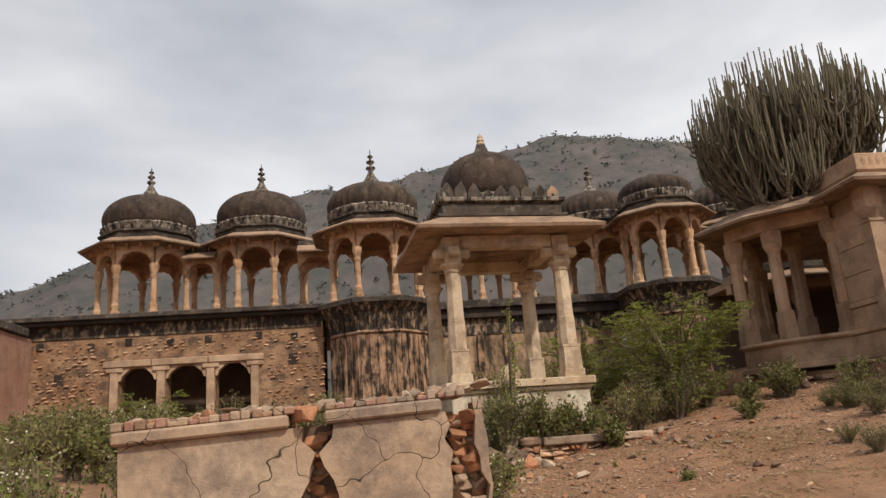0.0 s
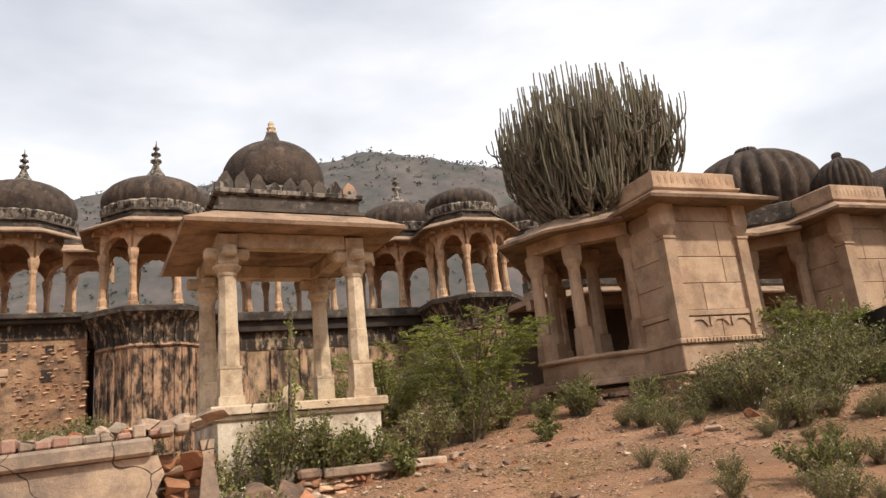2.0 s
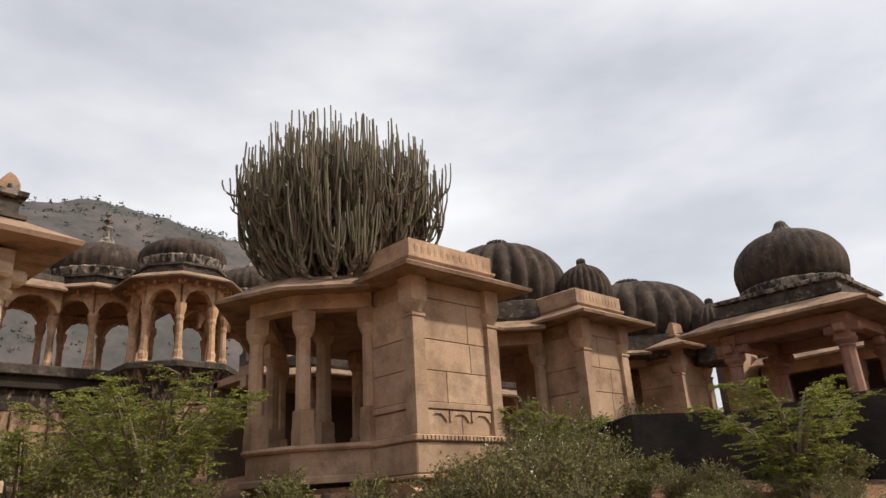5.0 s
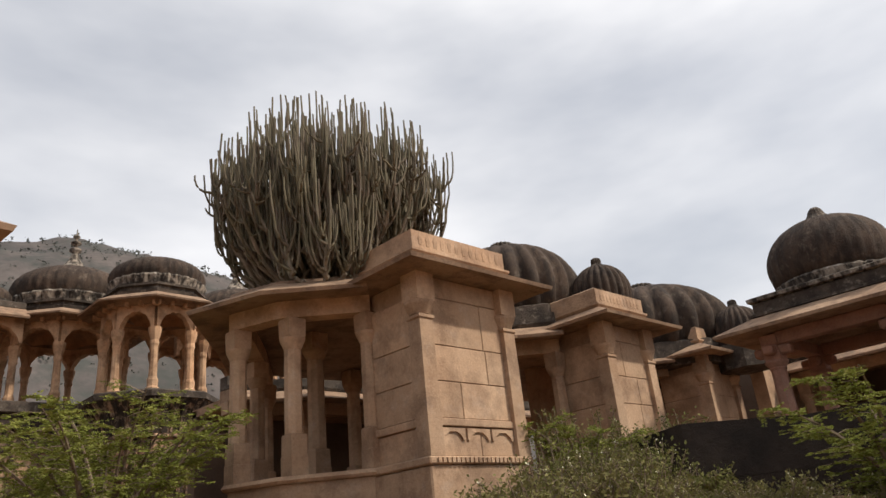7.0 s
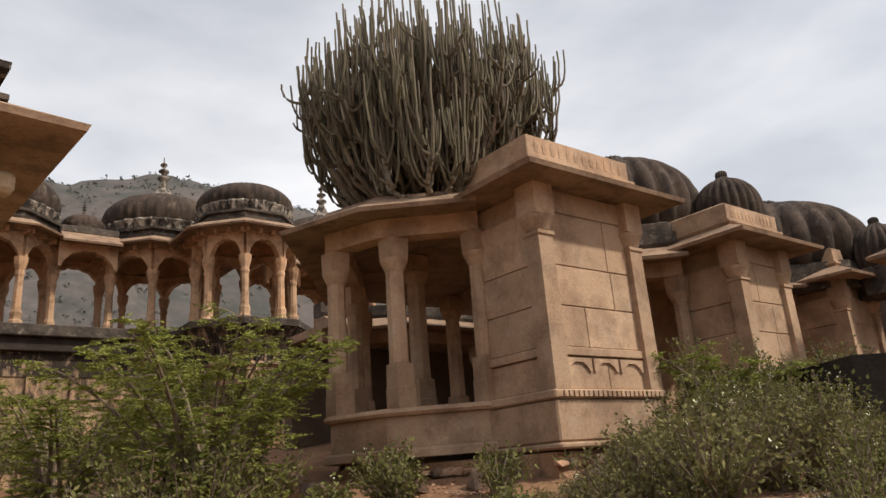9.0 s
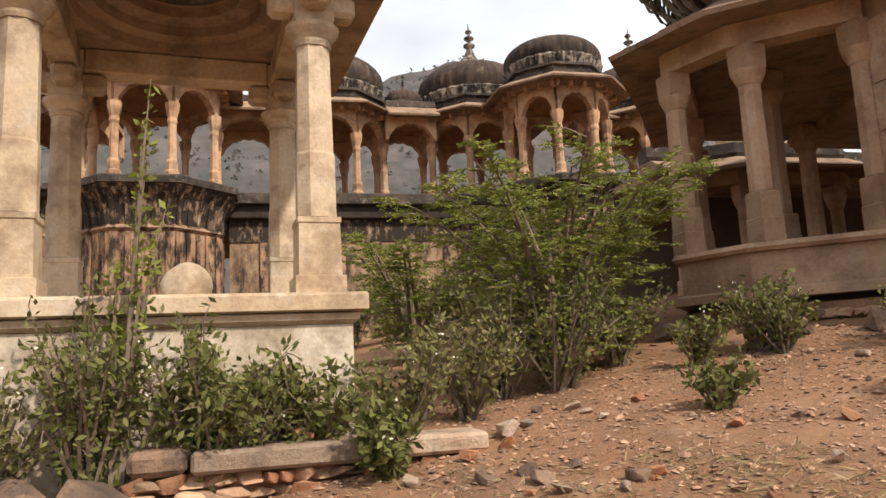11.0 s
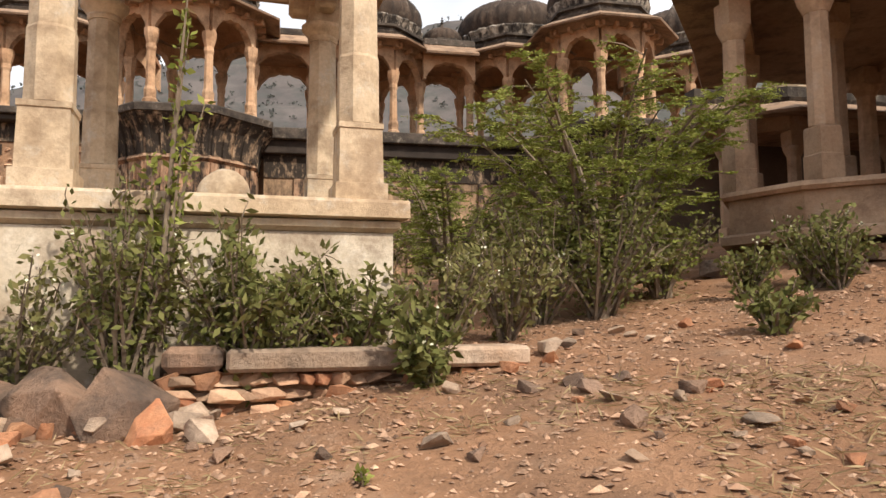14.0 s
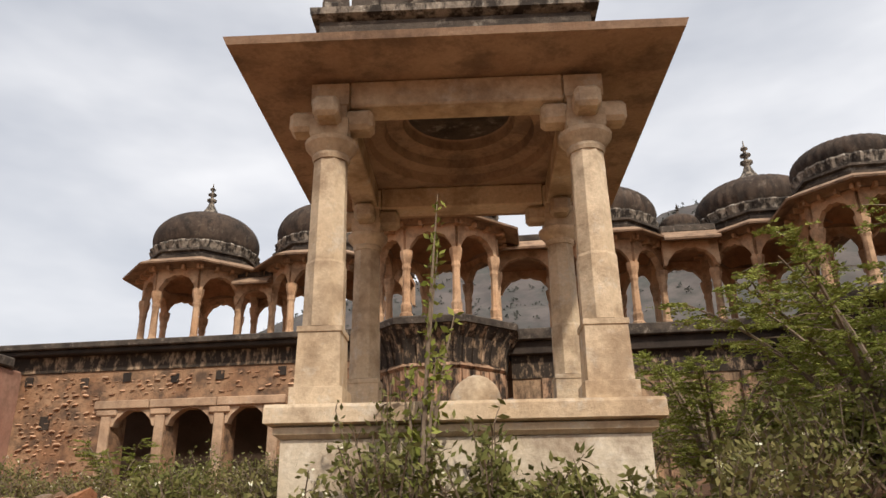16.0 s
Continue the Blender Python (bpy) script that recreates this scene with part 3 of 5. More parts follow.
def square_chhatri(loc, s, colmat, topmat, label, ribs, plinth, tip):
    t = thing("square_chhatri", loc, label, "pavilion")
    d = 0.90 * s
    if plinth:
        part("plinth", square_rings(bmesh.new(), [(1.09, -1.5), (1.09, -0.2)]), M_WHITE, t, "whitewashed plinth with flaking plaster")
        part("plinth_moulding", square_rings(bmesh.new(), [(1.095, -0.196), (1.13, -0.17), (1.13, -0.13), (1.11, -0.124)]), M_CREAM, t)
        part("plinth_slab", square_rings(bmesh.new(), [(1.14, -0.12), (1.18, -0.11), (1.18, -0.02), (1.17, 0.0)]), M_CREAM, t)
    proto = {}
    for ix in (-1, 1):
        for iy in (-1, 1):
            for nm, mk in (("pedestal", lambda: square_rings(bmesh.new(), [(0.165, 0.0), (0.165, 0.12), (0.142, 0.125), (0.135, 0.47), (0.143, 0.475), (0.143, 0.51), (0.12, 0.515)])),
                           ("shaft", lambda: lathe(bmesh.new(), [(0.142, 0.516), (0.140, 0.55), (0.138, 0.95), (0.130, 0.97), (0.120, 1.72)], 8, math.pi / 8)),
                           ("capital", lambda: lathe(bmesh.new(), [(0.125, 1.722), (0.135, 1.75), (0.13, 1.77), (0.185, 1.84), (0.19, 1.87), (0.15, 1.875)], 24)),
                           ("abacus", lambda: square_rings(bmesh.new(), [(0.125, 1.877), (0.135, 1.90), (0.135, 2.02), (0.12, 2.03), (0.12, 2.12), (0.135, 2.13), (0.135, 2.30)])),
                           ("bracket", lambda: box(box(bmesh.new(), -0.30, 0.30, -0.09, 0.09, 1.96, 2.118, 0.03), -0.09, 0.09, -0.30, 0.30, 1.961, 2.117, 0.03))):
                if nm not in proto:
                    proto[nm] = part(nm, mk(), colmat, t, loc=(ix * d, iy * d, 0))
                else:
                    o = new(nm, proto[nm].data)
                    o.parent, o.location = t, (ix * d, iy * d, 0)
    for k in range(4):
        o = part("beam", box(bmesh.new(), -d + 0.137, d - 0.137, -0.11, 0.11, 2.122, 2.33, 0.012), colmat, t)
        o.matrix_basis = pose(0, 0, 0, 0, 0, 90 * k) @ pose(0, -d, 0)
    e = 1.53 * s
    part("eave", square_rings(bmesh.new(), [(d - 0.11, 2.334), (d + 0.14, 2.336), (e - 0.02, 2.32), (e, 2.37), (d + 0.16, 2.62), (d - 0.11, 2.63)], hole=True), M_EAVE, t, "wide sloping stone eave with chipped rim")
    part("corbelled_ceiling", lathe(bmesh.new(), [(d * 1.3, 2.336), (d - 0.13, 2.338), (d - 0.15, 2.42), (d - 0.26, 2.44), (d - 0.28, 2.52), (d - 0.42, 2.54), (d - 0.44, 2.62), (0.3, 2.78), (0.004, 2.82), (0.004, 2.86), (d - 0.05, 2.86), (d - 0.05, 2.40), (d * 1.3, 2.39)], 48, hole=True), M_EAVE, t)
    part("attic", square_rings(bmesh.new(), [(d + 0.18, 2.634), (d + 0.18, 2.68), (d + 0.11, 2.70), (d + 0.11, 2.86), (d + 0.08, 2.875)]), topmat, t, "blackened stepped attic")
    part("attic_coping", square_rings(bmesh.new(), [(d + 0.07, 2.879), (d + 0.17, 2.895), (d + 0.175, 2.95), (d + 0.12, 2.975), (d - 0.2, 2.996)]), M_BAND, t, "pale worn coping of the attic")
    if plinth:
        rng = random.Random(5)
        for k in range(4):
            for i in range(9):
                hgt = rng.uniform(0.20, 0.30) if rng.random() > 0.2 else rng.uniform(0.08, 0.16)
                bm = bmesh.new()
                wd = 0.105
                prof = [(-wd, 0), (wd, 0), (wd * 0.96, hgt * 0.40), (wd * 0.62, hgt * rng.uniform(0.60, 0.72)), (wd * 0.35, hgt * 0.86), (wd * rng.uniform(-0.2, 0.25), hgt), (-wd * 0.4, hgt * rng.uniform(0.75, 0.9)), (-wd * 0.7, hgt * 0.66), (-wd, hgt * 0.42)]
                lo = [bm.verts.new((x, -0.05, z)) for x, z in prof]
                hi = [bm.verts.new((x * 0.9, 0.05, z * 0.97)) for x, z in prof]
                bm.faces.new(lo)
                bm.faces.new(hi[::-1])
                for q in range(len(prof)):
                    bm.faces.new((lo[q], lo[(q + 1) % len(prof)], hi[(q + 1) % len(prof)], hi[q]))
                o = part("merlon", bm, M_TAN if (k == 0 and i == 8) else (M_BAND if rng.random() < 0.45 else M_ROOF), t)
                o.matrix_basis = pose(0, 0, 0, 0, 0, 90 * k) @ pose(-0.90 + 0.225 * i, -d - 0.03, 2.972, rng.uniform(-3, 3), 0, 0)
    r = 0.79 * s if plinth else 1.0
    zb = 3.0
    part("drum", lathe(bmesh.new(), [(r * 0.98, zb), (r * 1.0, zb + 0.12), (r * 0.96, zb + 0.16)], 64, 0, 0 if plinth else 28, 0.04), M_BAND, t)
    dh = 0.98 if plinth else 1.15
    part("dome", lathe(bmesh.new(), [(q, z + zb + 0.13) for q, z in dome_profile(r, dh)], 96, 0, ribs, 0.05 if ribs else 0), M_DOME, t, smooth=True)
    top = zb + 0.13 + dh
    part("lotus_cap", lathe(bmesh.new(), [(r * 0.40, top - 0.10), (r * 0.41, top - 0.075), (r * 0.24, top - 0.01), (r * 0.15, top + 0.09), (r * 0.10, top + 0.2), (r * 0.06, top + 0.24)], 48, 0, 16, 0.12), M_ROOF, t)
    if tip:
        part("finial", lathe(bmesh.new(), [(0.075, top + 0.18), (0.085, top + 0.22), (0.06, top + 0.25), (0.075, top + 0.29), (0.05, top + 0.33), (0.05, top + 0.37), (0.015, top + 0.42)], 14), M_CREAM, t, "pale broken finial")
    return t


cream_chhatri = square_chhatri((3.88, 13.2, 2.22), 1.0, M_CREAM, M_ROOF, "cream stone chhatri with black dome on whitewashed plinth", 0, True, True)
cream_chhatri.matrix_basis = pose(3.88, 13.2, 2.22, 0, 0, 5.0)
hs = thing("memorial_stone", (3.97, 12.95, 2.22), "rounded pale stone standing on the plinth", "stone")
bm = bmesh.new()
bmesh.ops.create_icosphere(bm, subdivisions=3, radius=0.175)
for v in bm.verts:
    v.co.y *= 0.5
    v.co.z = v.co.z * 0.95 + 0.14
    v.co += 0.03 * noise.noise_vector(v.co * 5)
    v.co.z = max(0, v.co.z)
part("stone", bm, M_CREAM, hs, smooth=True)
square_chhatri((17.4, 9.2, 2.18), 1.08, M_PINK, M_ROOF, "chhatri with ribbed black dome on pink sandstone pillars", 32, False, False)
dk = tagged(new("retaining_wall"), "soot-black retaining wall under the pink-pillared chhatri", "wall", kind="structure")
bm = bmesh.new()
pts = [(12.95, 11.2), (12.35, 9.9), (12.8, 8.6), (13.1, 7.3), (13.5, 5.6), (14.2, 4.4), (24, 4.4), (24, 11.9), (15.6, 11.9)]
prism(bm, pts, 0.6, 2.175)
part("wall_block", bm, M_DARKWALL, dk)
part("parapet", sweep_early(pts[0:7], 2.18, 2.80), M_DARKWALL, dk)

# ---- the tan galleries with projecting piers ----


def small_column(t, x, y, z0, z1, mat, r=0.13):
    h = z1 - z0
    bm = square_rings(bmesh.new(), [(r * 1.08, 0), (r * 1.08, 0.24), (r * 1.02, 0.25), (r * 1.0, 0.5), (r * 0.9, 0.52)])
    part("pedestal", bm, mat, t, loc=(x, y, z0))
    part("shaft", lathe(bmesh.new(), [(r * 1.05, 0.521), (r * 0.98, h - 0.42)], 8, math.pi / 8), mat, t, loc=(x, y, z0))
    part("capital", lathe(bmesh.new(), [(r * 1.0, h - 0.419), (r * 1.45, h - 0.30), (r * 1.5, h - 0.26), (r * 1.2, h - 0.255)], 20), mat, t, loc=(x, y, z0))
    part("abacus", square_rings(bmesh.new(), [(r * 1.1, h - 0.253), (r * 1.15, h - 0.001)]), mat, t, loc=(x, y, z0))


def offset_line(pts, d):
    """The line moved d to its right-hand side (forward for lines drawn from left to right)."""
    out = []
    for i, p in enumerate(pts):
        p = Vector(p)
        dirs = []
        if i:
            dirs.append((p - Vector(pts[i - 1])).normalized())
        if i < len(pts) - 1:
            dirs.append((Vector(pts[i + 1]) - p).normalized())
        nn = Vector((0, 0))
        for q in dirs:
            nn += Vector((q.y, -q.x))
        nn.normalize()
        k = nn.dot(Vector((dirs[0].y, -dirs[0].x)))
        out.append(tuple(p + nn * d / max(0.5, k)))
    return out


def sweep(bm, pts, section):
    """Sweeps a closed section of (forward offset, height) along a line in plan."""
    cols = [[bm.verts.new((*q, z)) for q in offset_line(pts, o)] for o, z in section]
    n = len(section)
    for k in range(n):
        a, b = cols[k], cols[(k + 1) % n]
        for i in range(len(pts) - 1):
            bm.faces.new((a[i], a[i + 1], b[i + 1], b[i]))
    bm.faces.new([c[0] for c in cols])
    bm.faces.new([c[-1] for c in cols][::-1])
    return bm


def pier(t, x0, x1, yf, yb, z0, ztop, zband):
    """A projecting block with corner shafts, coursed slabs, a band and a base."""
    rng = random.Random(int(x0 * 10))
    # dark core: shade in the slab joints given as colour
    part("core", box(bmesh.new(), x0 + 0.08, x1 - 0.08, yf + 0.08, yb, z0, ztop), M_SHADEIN, t)
    zs = [z0 + 0.42, z0 + 0.95, z0 + 1.45, z0 + 1.9, ztop - 0.35]
    part("base", box(bmesh.new(), x0 - 0.06, x1 + 0.06, yf - 0.06, yb, z0, zband - 0.10, 0.02), M_TAN, t)
    part("base_slab", box(bmesh.new(), x0 - 0.10, x1 + 0.10, yf - 0.10, yb, z0 - 0.07, z0 - 0.004, 0.02), M_TAN, t)
    part("band", box(bmesh.new(), x0 - 0.09, x1 + 0.09, yf - 0.09, yb, zband - 0.096, zband, 0.018), M_TAN, t, "carved moulding band")
    dent = None
    for i in range(22):
        o_b = None
        if dent is None:
            dent = part("dentil", box(bmesh.new(), -0.025, 0.025, -0.02, 0, -0.03, 0.03), M_TAN, t)
            o_b = dent
        else:
            o_b = new("dentil", dent.data)
            o_b.parent = t
        o_b.location = (x0 + 0.05 + (x1 - x0 - 0.1) * i / 21, yf - 0.093, zband - 0.05)
    zz = [zband + 0.004, zband + 0.36, zband + 0.46, zband + 0.92, zband + 1.38, ztop - 0.28]
    for a, b in zip(zz, zz[1:]):
        cuts = [x0 + 0.12, rng.uniform(x0 + 0.5, x1 - 0.5), x1 - 0.12] if b - a > 0.2 else [x0 + 0.12, x1 - 0.12]
        pr = 0.0 if b - a > 0.2 else 0.035
        for p, q in zip(cuts, cuts[1:]):
            part("slab", box(bmesh.new(), p + 0.004, q - 0.004, yf - pr, yf + 0.3, a + 0.004, b - 0.004, 0.008), M_TAN, t)
        for xs in (x0, x1):
            sx = 1 if xs == x0 else -1
            xa, xb = sorted((xs - sx * pr, xs + sx * 0.3))
            part("slab", box(bmesh.new(), xa, xb, yf + 0.16, yb - 0.05, a + 0.004, b - 0.004, 0.008), M_TAN, t)
    n_arch = 3 if x1 - x0 > 1.5 else 2
    wid = (x1 - x0 - 0.34) / n_arch
    for i in range(n_arch):
        xa = x0 + 0.17 + i * wid
        part("relief_arch", arch_panel(bmesh.new(), (xa + 0.02, yf - 0.012), (xa + wid - 0.02, yf - 0.012), zband + 0.20, zband + 0.34, 0.03, 3, 0.75, 0.04), M_TAN, t)
    for xs in (x0 + 0.06, x1 - 0.06):
        part("corner_shaft", square_rings(bmesh.new(), [(0.115, zband + 0.002), (0.11, ztop - 0.62), (0.13, ztop - 0.60), (0.13, ztop - 0.56), (0.105, ztop - 0.55)], c=(xs, yf + 0.04)), M_TAN, t)
        part("corner_capital", lathe(bmesh.new(), [(0.13, ztop - 0.548), (0.19, ztop - 0.42), (0.195, ztop - 0.38), (0.15, ztop - 0.375)], 20, c=(xs, yf + 0.04)), M_TAN, t)
        part("corner_abacus", square_rings(bmesh.new(), [(0.15, ztop - 0.373), (0.15, ztop - 0.003)], c=(xs, yf + 0.04)), M_TAN, t)
    part("frieze", box(bmesh.new(), x0 + 0.06, x1 - 0.06, yf + 0.0, yb, ztop - 0.276, ztop - 0.002, 0.01), M_TAN, t)
    sec = [(-0.3, ztop), (0.0, ztop + 0.002), (0.5, ztop - 0.02), (0.52, ztop + 0.03), (0.1, ztop + 0.24), (-0.3, ztop + 0.25)]
    ln = [(x0, yb + 0.2), (x0, yf), (x1, yf), (x1, yb + 0.2)]
    part("eave", sweep(bmesh.new(), ln, sec), M_EAVE, t, "sloping slab eave")
    part("coping", sweep(bmesh.new(), ln, [(-0.25, ztop + 0.254), (0.06, ztop + 0.256), (0.10, ztop + 0.30), (0.10, ztop + 0.33), (0.05, ztop + 0.335), (0.05, ztop + 0.60), (0.0, ztop + 0.63), (-0.25, ztop + 0.63)]), M_TAN, t, "carved parapet blocks")
    leaf = None
    for i in range(12):
        if leaf is None:
            leaf = part("carved_leaf", lathe(bmesh.new(), [(0.045, -0.09), (0.06, 0.0), (0.03, 0.08)], 6), M_TAN, t)
            o_b = leaf
        else:
            o_b = new("carved_leaf", leaf.data)
            o_b.parent = t
        o_b.matrix_basis = pose(x0 + 0.1 + (x1 - x0 - 0.2) * i / 11, yf - 0.042, ztop + 0.49) @ Matrix.Diagonal((1, 0.35, 1, 1))


def gallery_run(t, line, zf, zt, rail, cols, low=False):
    """Open colonnade along a line: rail wall, beam, eave, parapet."""
    if rail:
        part("rail_base", sweep(bmesh.new(), line, [(-0.15, zf - 0.55), (0.20, zf - 0.55), (0.20, zf - 0.47), (0.14, zf - 0.44), (-0.15, zf - 0.44)]), M_TAN, t)
        part("rail_wall", sweep(bmesh.new(), line, [(-0.13, zf - 0.436), (0.11, zf - 0.436), (0.11, zf - 0.09), (-0.13, zf - 0.09)]), M_TAN, t)
        part("rail_cap", sweep(bmesh.new(), line, [(-0.17, zf - 0.086), (0.16, zf - 0.086), (0.19, zf - 0.05), (0.16, zf - 0.001), (-0.17, zf - 0.001)]), M_TAN, t)
    part("beam", sweep(bmesh.new(), line, [(-0.13, zt - 0.24), (0.12, zt - 0.24), (0.12, zt - 0.002), (-0.13, zt - 0.002)]), M_TAN, t)
    part("eave", sweep(bmesh.new(), line, [(-0.2, zt + 0.002), (0.14, zt + 0.0), (0.62, zt - 0.06), (0.64, zt - 0.01), (0.2, zt + 0.22), (-0.2, zt + 0.24)]), M_EAVE, t)
    if low:
        part("roof_edge", sweep(bmesh.new(), line, [(-0.2, zt + 0.242), (0.12, zt + 0.242), (0.10, zt + 0.30), (-0.2, zt + 0.31)]), M_EAVE, t)
    else:
        part("parapet", sweep(bmesh.new(), line, [(-0.2, zt + 0.242), (0.15, zt + 0.242), (0.18, zt + 0.30), (0.1, zt + 0.32), (0.1, zt + 0.5), (-0.2, zt + 0.5)]), M_ROOF, t)
    for x, y in cols:
        small_column(t, x, y, zf, zt - 0.244, M_TAN, 0.115)


ZF, ZT = 2.75, 5.04
g1 = thing("gallery_pavilion", (0, 0, 0), "tan sandstone gallery with a projecting coursed pier", "pavilion", "galleries along the court")
pier(g1, 10.12, 11.80, 11.93, 13.0, 2.22, ZT, ZF)
gallery_run(g1, [(11.2, 17.4), (10.15, 15.9), (9.02, 14.45), (9.27, 13.75), (10.18, 12.95)], ZF, ZT, True, [(11.15, 17.3), (10.15, 15.9), (9.02, 14.45), (9.37, 13.64), (10.14, 12.98)], True)
for xy in ((10.52, 14.8), (12.6, 16.6)):
    small_column(g1, *xy, ZF, ZT - 0.004, M_TAN)
part("roof_slab", prism(bmesh.new(), [(11.3, 17.5), (10.3, 16.0), (9.18, 14.5), (9.4, 13.9), (10.3, 13.2), (11.7, 13.2), (12.4, 14.0), (12.9, 17.4)], ZT + 0.01, ZT + 0.2), M_EAVE, g1)
# floor slab in the dark colour that imitates gallery shade
part("floor_slab", prism(bmesh.new(), [(11.2, 17.4), (10.2, 15.9), (9.1, 14.5), (9.33, 13.85), (10.3, 13.05), (15.5, 13.05), (22, 14.0), (22, 20.0), (11.2, 20)], 1.5, 2.3), M_SHADEIN, g1)
part("foundation", sweep(bmesh.new(), [(11.3, 17.4), (10.3, 15.95), (9.14, 14.5), (9.36, 13.85), (10.05, 12.95), (10.15, 12.05), (11.75, 12.05), (11.8, 13.3)], [(-0.3, 1.0), (0.1, 1.0), (0.1, 2.13), (-0.3, 2.13)]), M_RUBBLE, g1, "rubble foundation under the base")
g2 = thing("gallery_pavilion", (0, 0, 0), "weathered tan gallery with recessed opening and pier", "pavilion", "galleries along the court")
pier(g2, 14.50, 15.86, 12.15, 13.3, 2.22, ZT - 0.02, ZF)
gallery_run(g2, [(11.85, 13.1), (12.5, 13.75), (13.7, 13.75), (14.46, 13.05)], ZF, ZT - 0.1, False, [(11.95, 13.12), (13.7, 13.75), (14.36, 13.1)])
part("roof_slab", prism(bmesh.new(), [(11.85, 13.3), (12.5, 13.9), (13.7, 13.9), (14.5, 13.3), (15.8, 13.4), (20.2, 14.0), (20.2, 17.4), (12.95, 17.4)], ZT - 0.09, ZT + 0.1), M_EAVE, g2)
g3 = thing("gallery_pavilion", (0, 0, 0), "shaded tan gallery beyond the second pier", "pavilion", "galleries along the court")
pier(g3, 18.6, 19.9, 12.5, 13.6, 2.22, ZT - 0.1, ZF)
gallery_run(g3, [(15.92, 13.3), (16.6, 13.9), (17.8, 13.9), (18.5, 13.3)], ZF, ZT - 0.15, False, [(16.6, 13.9), (17.8, 13.9)])
part("shaded_wall", box(bmesh.new(), 15.7, 22.0, 14.6, 14.9, 2.3, ZT - 0.1), M_TAN, g3)


def big_dome(x, y, z, r, h, label):
    t = thing("gallery_dome", (x, y, z), label, "dome", "domes over the galleries")
    part("drum", lathe(bmesh.new(), [(r * 1.05, -0.5), (r * 1.05, 0.0), (r * 0.98, 0.04)], 8, math.pi / 8), M_ROOF, t)
    part("dome", lathe(bmesh.new(), [(q, zz + 0.0) for q, zz in dome_profile(r, h)], 144, 0, 24, 0.10), M_DOME, t, smooth=True)
    part("lotus_cap", lathe(bmesh.new(), [(r * 0.46, h - 0.17 * r ** 0.5), (r * 0.50, h - 0.13 * r ** 0.5), (r * 0.30, h - 0.03), (r * 0.16, h + 0.04), (r * 0.17, h + 0.09), (r * 0.15, h + 0.14), (r * 0.06, h + 0.17)], 64, 0, 16, 0.2), M_ROOF, t)


big_dome(14.95, 14.45, 5.62, 1.42, 1.62, "broad ribbed black dome with a lotus cap")
big_dome(15.6, 12.7, 5.52, 0.55, 0.92, "small ribbed black dome beside the parapet")
big_dome(19.54, 14.1, 5.30, 1.85, 1.70, "low ribbed black dome over the far gallery")
big_dome(19.6, 12.0, 5.1, 0.55, 0.9, "small black dome over the far gallery")

# gallery at the back of the court
g4 = thing("gallery_pavilion", (0, 0, 0), "far gallery with whitened parapet seen through the pillars", "pavilion", "galleries along the court")
gallery_run(g4, [(11.0, 18.6), (12.0, 18.6), (12.5, 18.2), (14.6, 18.2), (15.1, 18.6), (21, 18.6)], 2.4, 4.75, False, [(11.6, 18.6), (12.6, 18.2), (14.5, 18.2), (15.8, 18.6), (17.4, 18.6)])
part("coping", sweep(bmesh.new(), [(12.4, 18.5), (12.7, 18.2), (14.4, 18.2), (14.7, 18.5)], [(-0.2, 5.26), (0.1, 5.26), (0.1, 5.55), (-0.2, 5.55)]), M_CREAM, g4)
# back wall coloured dark to hold the gallery's inner shade
part("back_wall", box(bmesh.new(), 11.2, 22, 20.2, 20.5, 2.0, 4.9), M_SHADEIN, g4)
part("roof_slab", box(bmesh.new(), 11.2, 22, 18.8, 20.4, 4.76, 4.92), M_EAVE, g4)

# shaded gallery behind the pink-pillared chhatri
g5 = thing("gallery_pavilion", (0, 0, 0), "dark far gallery behind the pink-pillared chhatri", "pavilion", "galleries along the court")
gallery_run(g5, [(21.4, 11.8), (21.2, 9.6), (21.6, 7.0), (22.6, 3.5)], 2.3, 4.6, False, [(21.4, 11.6), (21.2, 9.6), (21.6, 7.2), (22.4, 4.4)])
# interior shade is put into this wall's dark colour
part("back_wall", box(bmesh.new(), 23.4, 23.7, 2.5, 14.0, 1.5, 5.9), M_SHADEIN, g5)
part("end_wall", box(bmesh.new(), 20.2, 23.39, 11.95, 12.25, 1.5, 5.5), M_TAN, g5)
part("roof_slab", prism(bmesh.new(), [(21.5, 11.9), (21.4, 9.6), (21.8, 7.0), (22.8, 3.5), (23.6, 3.5), (23.6, 13.5)], 4.61, 4.78), M_EAVE, g5)

# ---- stones and rocks ----
RNG = random.Random(11)


def stone_mesh(seed, sx, sy, sz, rough_k, mat, sub=2):
    """An angular broken stone: the hull of a few scattered points, its edges worn."""
    bm = bmesh.new()
    rr = random.Random(seed)
    for k in range(9 + 2 * sub):
        c = Vector((rr.uniform(-1, 1), rr.uniform(-1, 1), rr.uniform(-1, 1)))
        m = max(abs(c.x), abs(c.y), abs(c.z))
        c = (c / m).lerp(c.normalized(), 0.35 + rough_k * rr.random()) * rr.uniform(0.82, 1.0)
        bm.verts.new((c.x * sx, c.y * sy, c.z * sz))
    bmesh.ops.convex_hull(bm, input=bm.verts)
    bmesh.ops.delete(bm, geom=[v for v in bm.verts if not v.link_faces], context='VERTS')
    bmesh.ops.bevel(bm, geom=list(bm.edges), offset=0.018, segments=1, affect='EDGES')
    bmesh.ops.recalc_face_normals(bm, faces=bm.faces)
    me = bpy.data.meshes.new("stone")
    bm.to_mesh(me)
    bm.free()
    me.materials.append(mat)
    return me


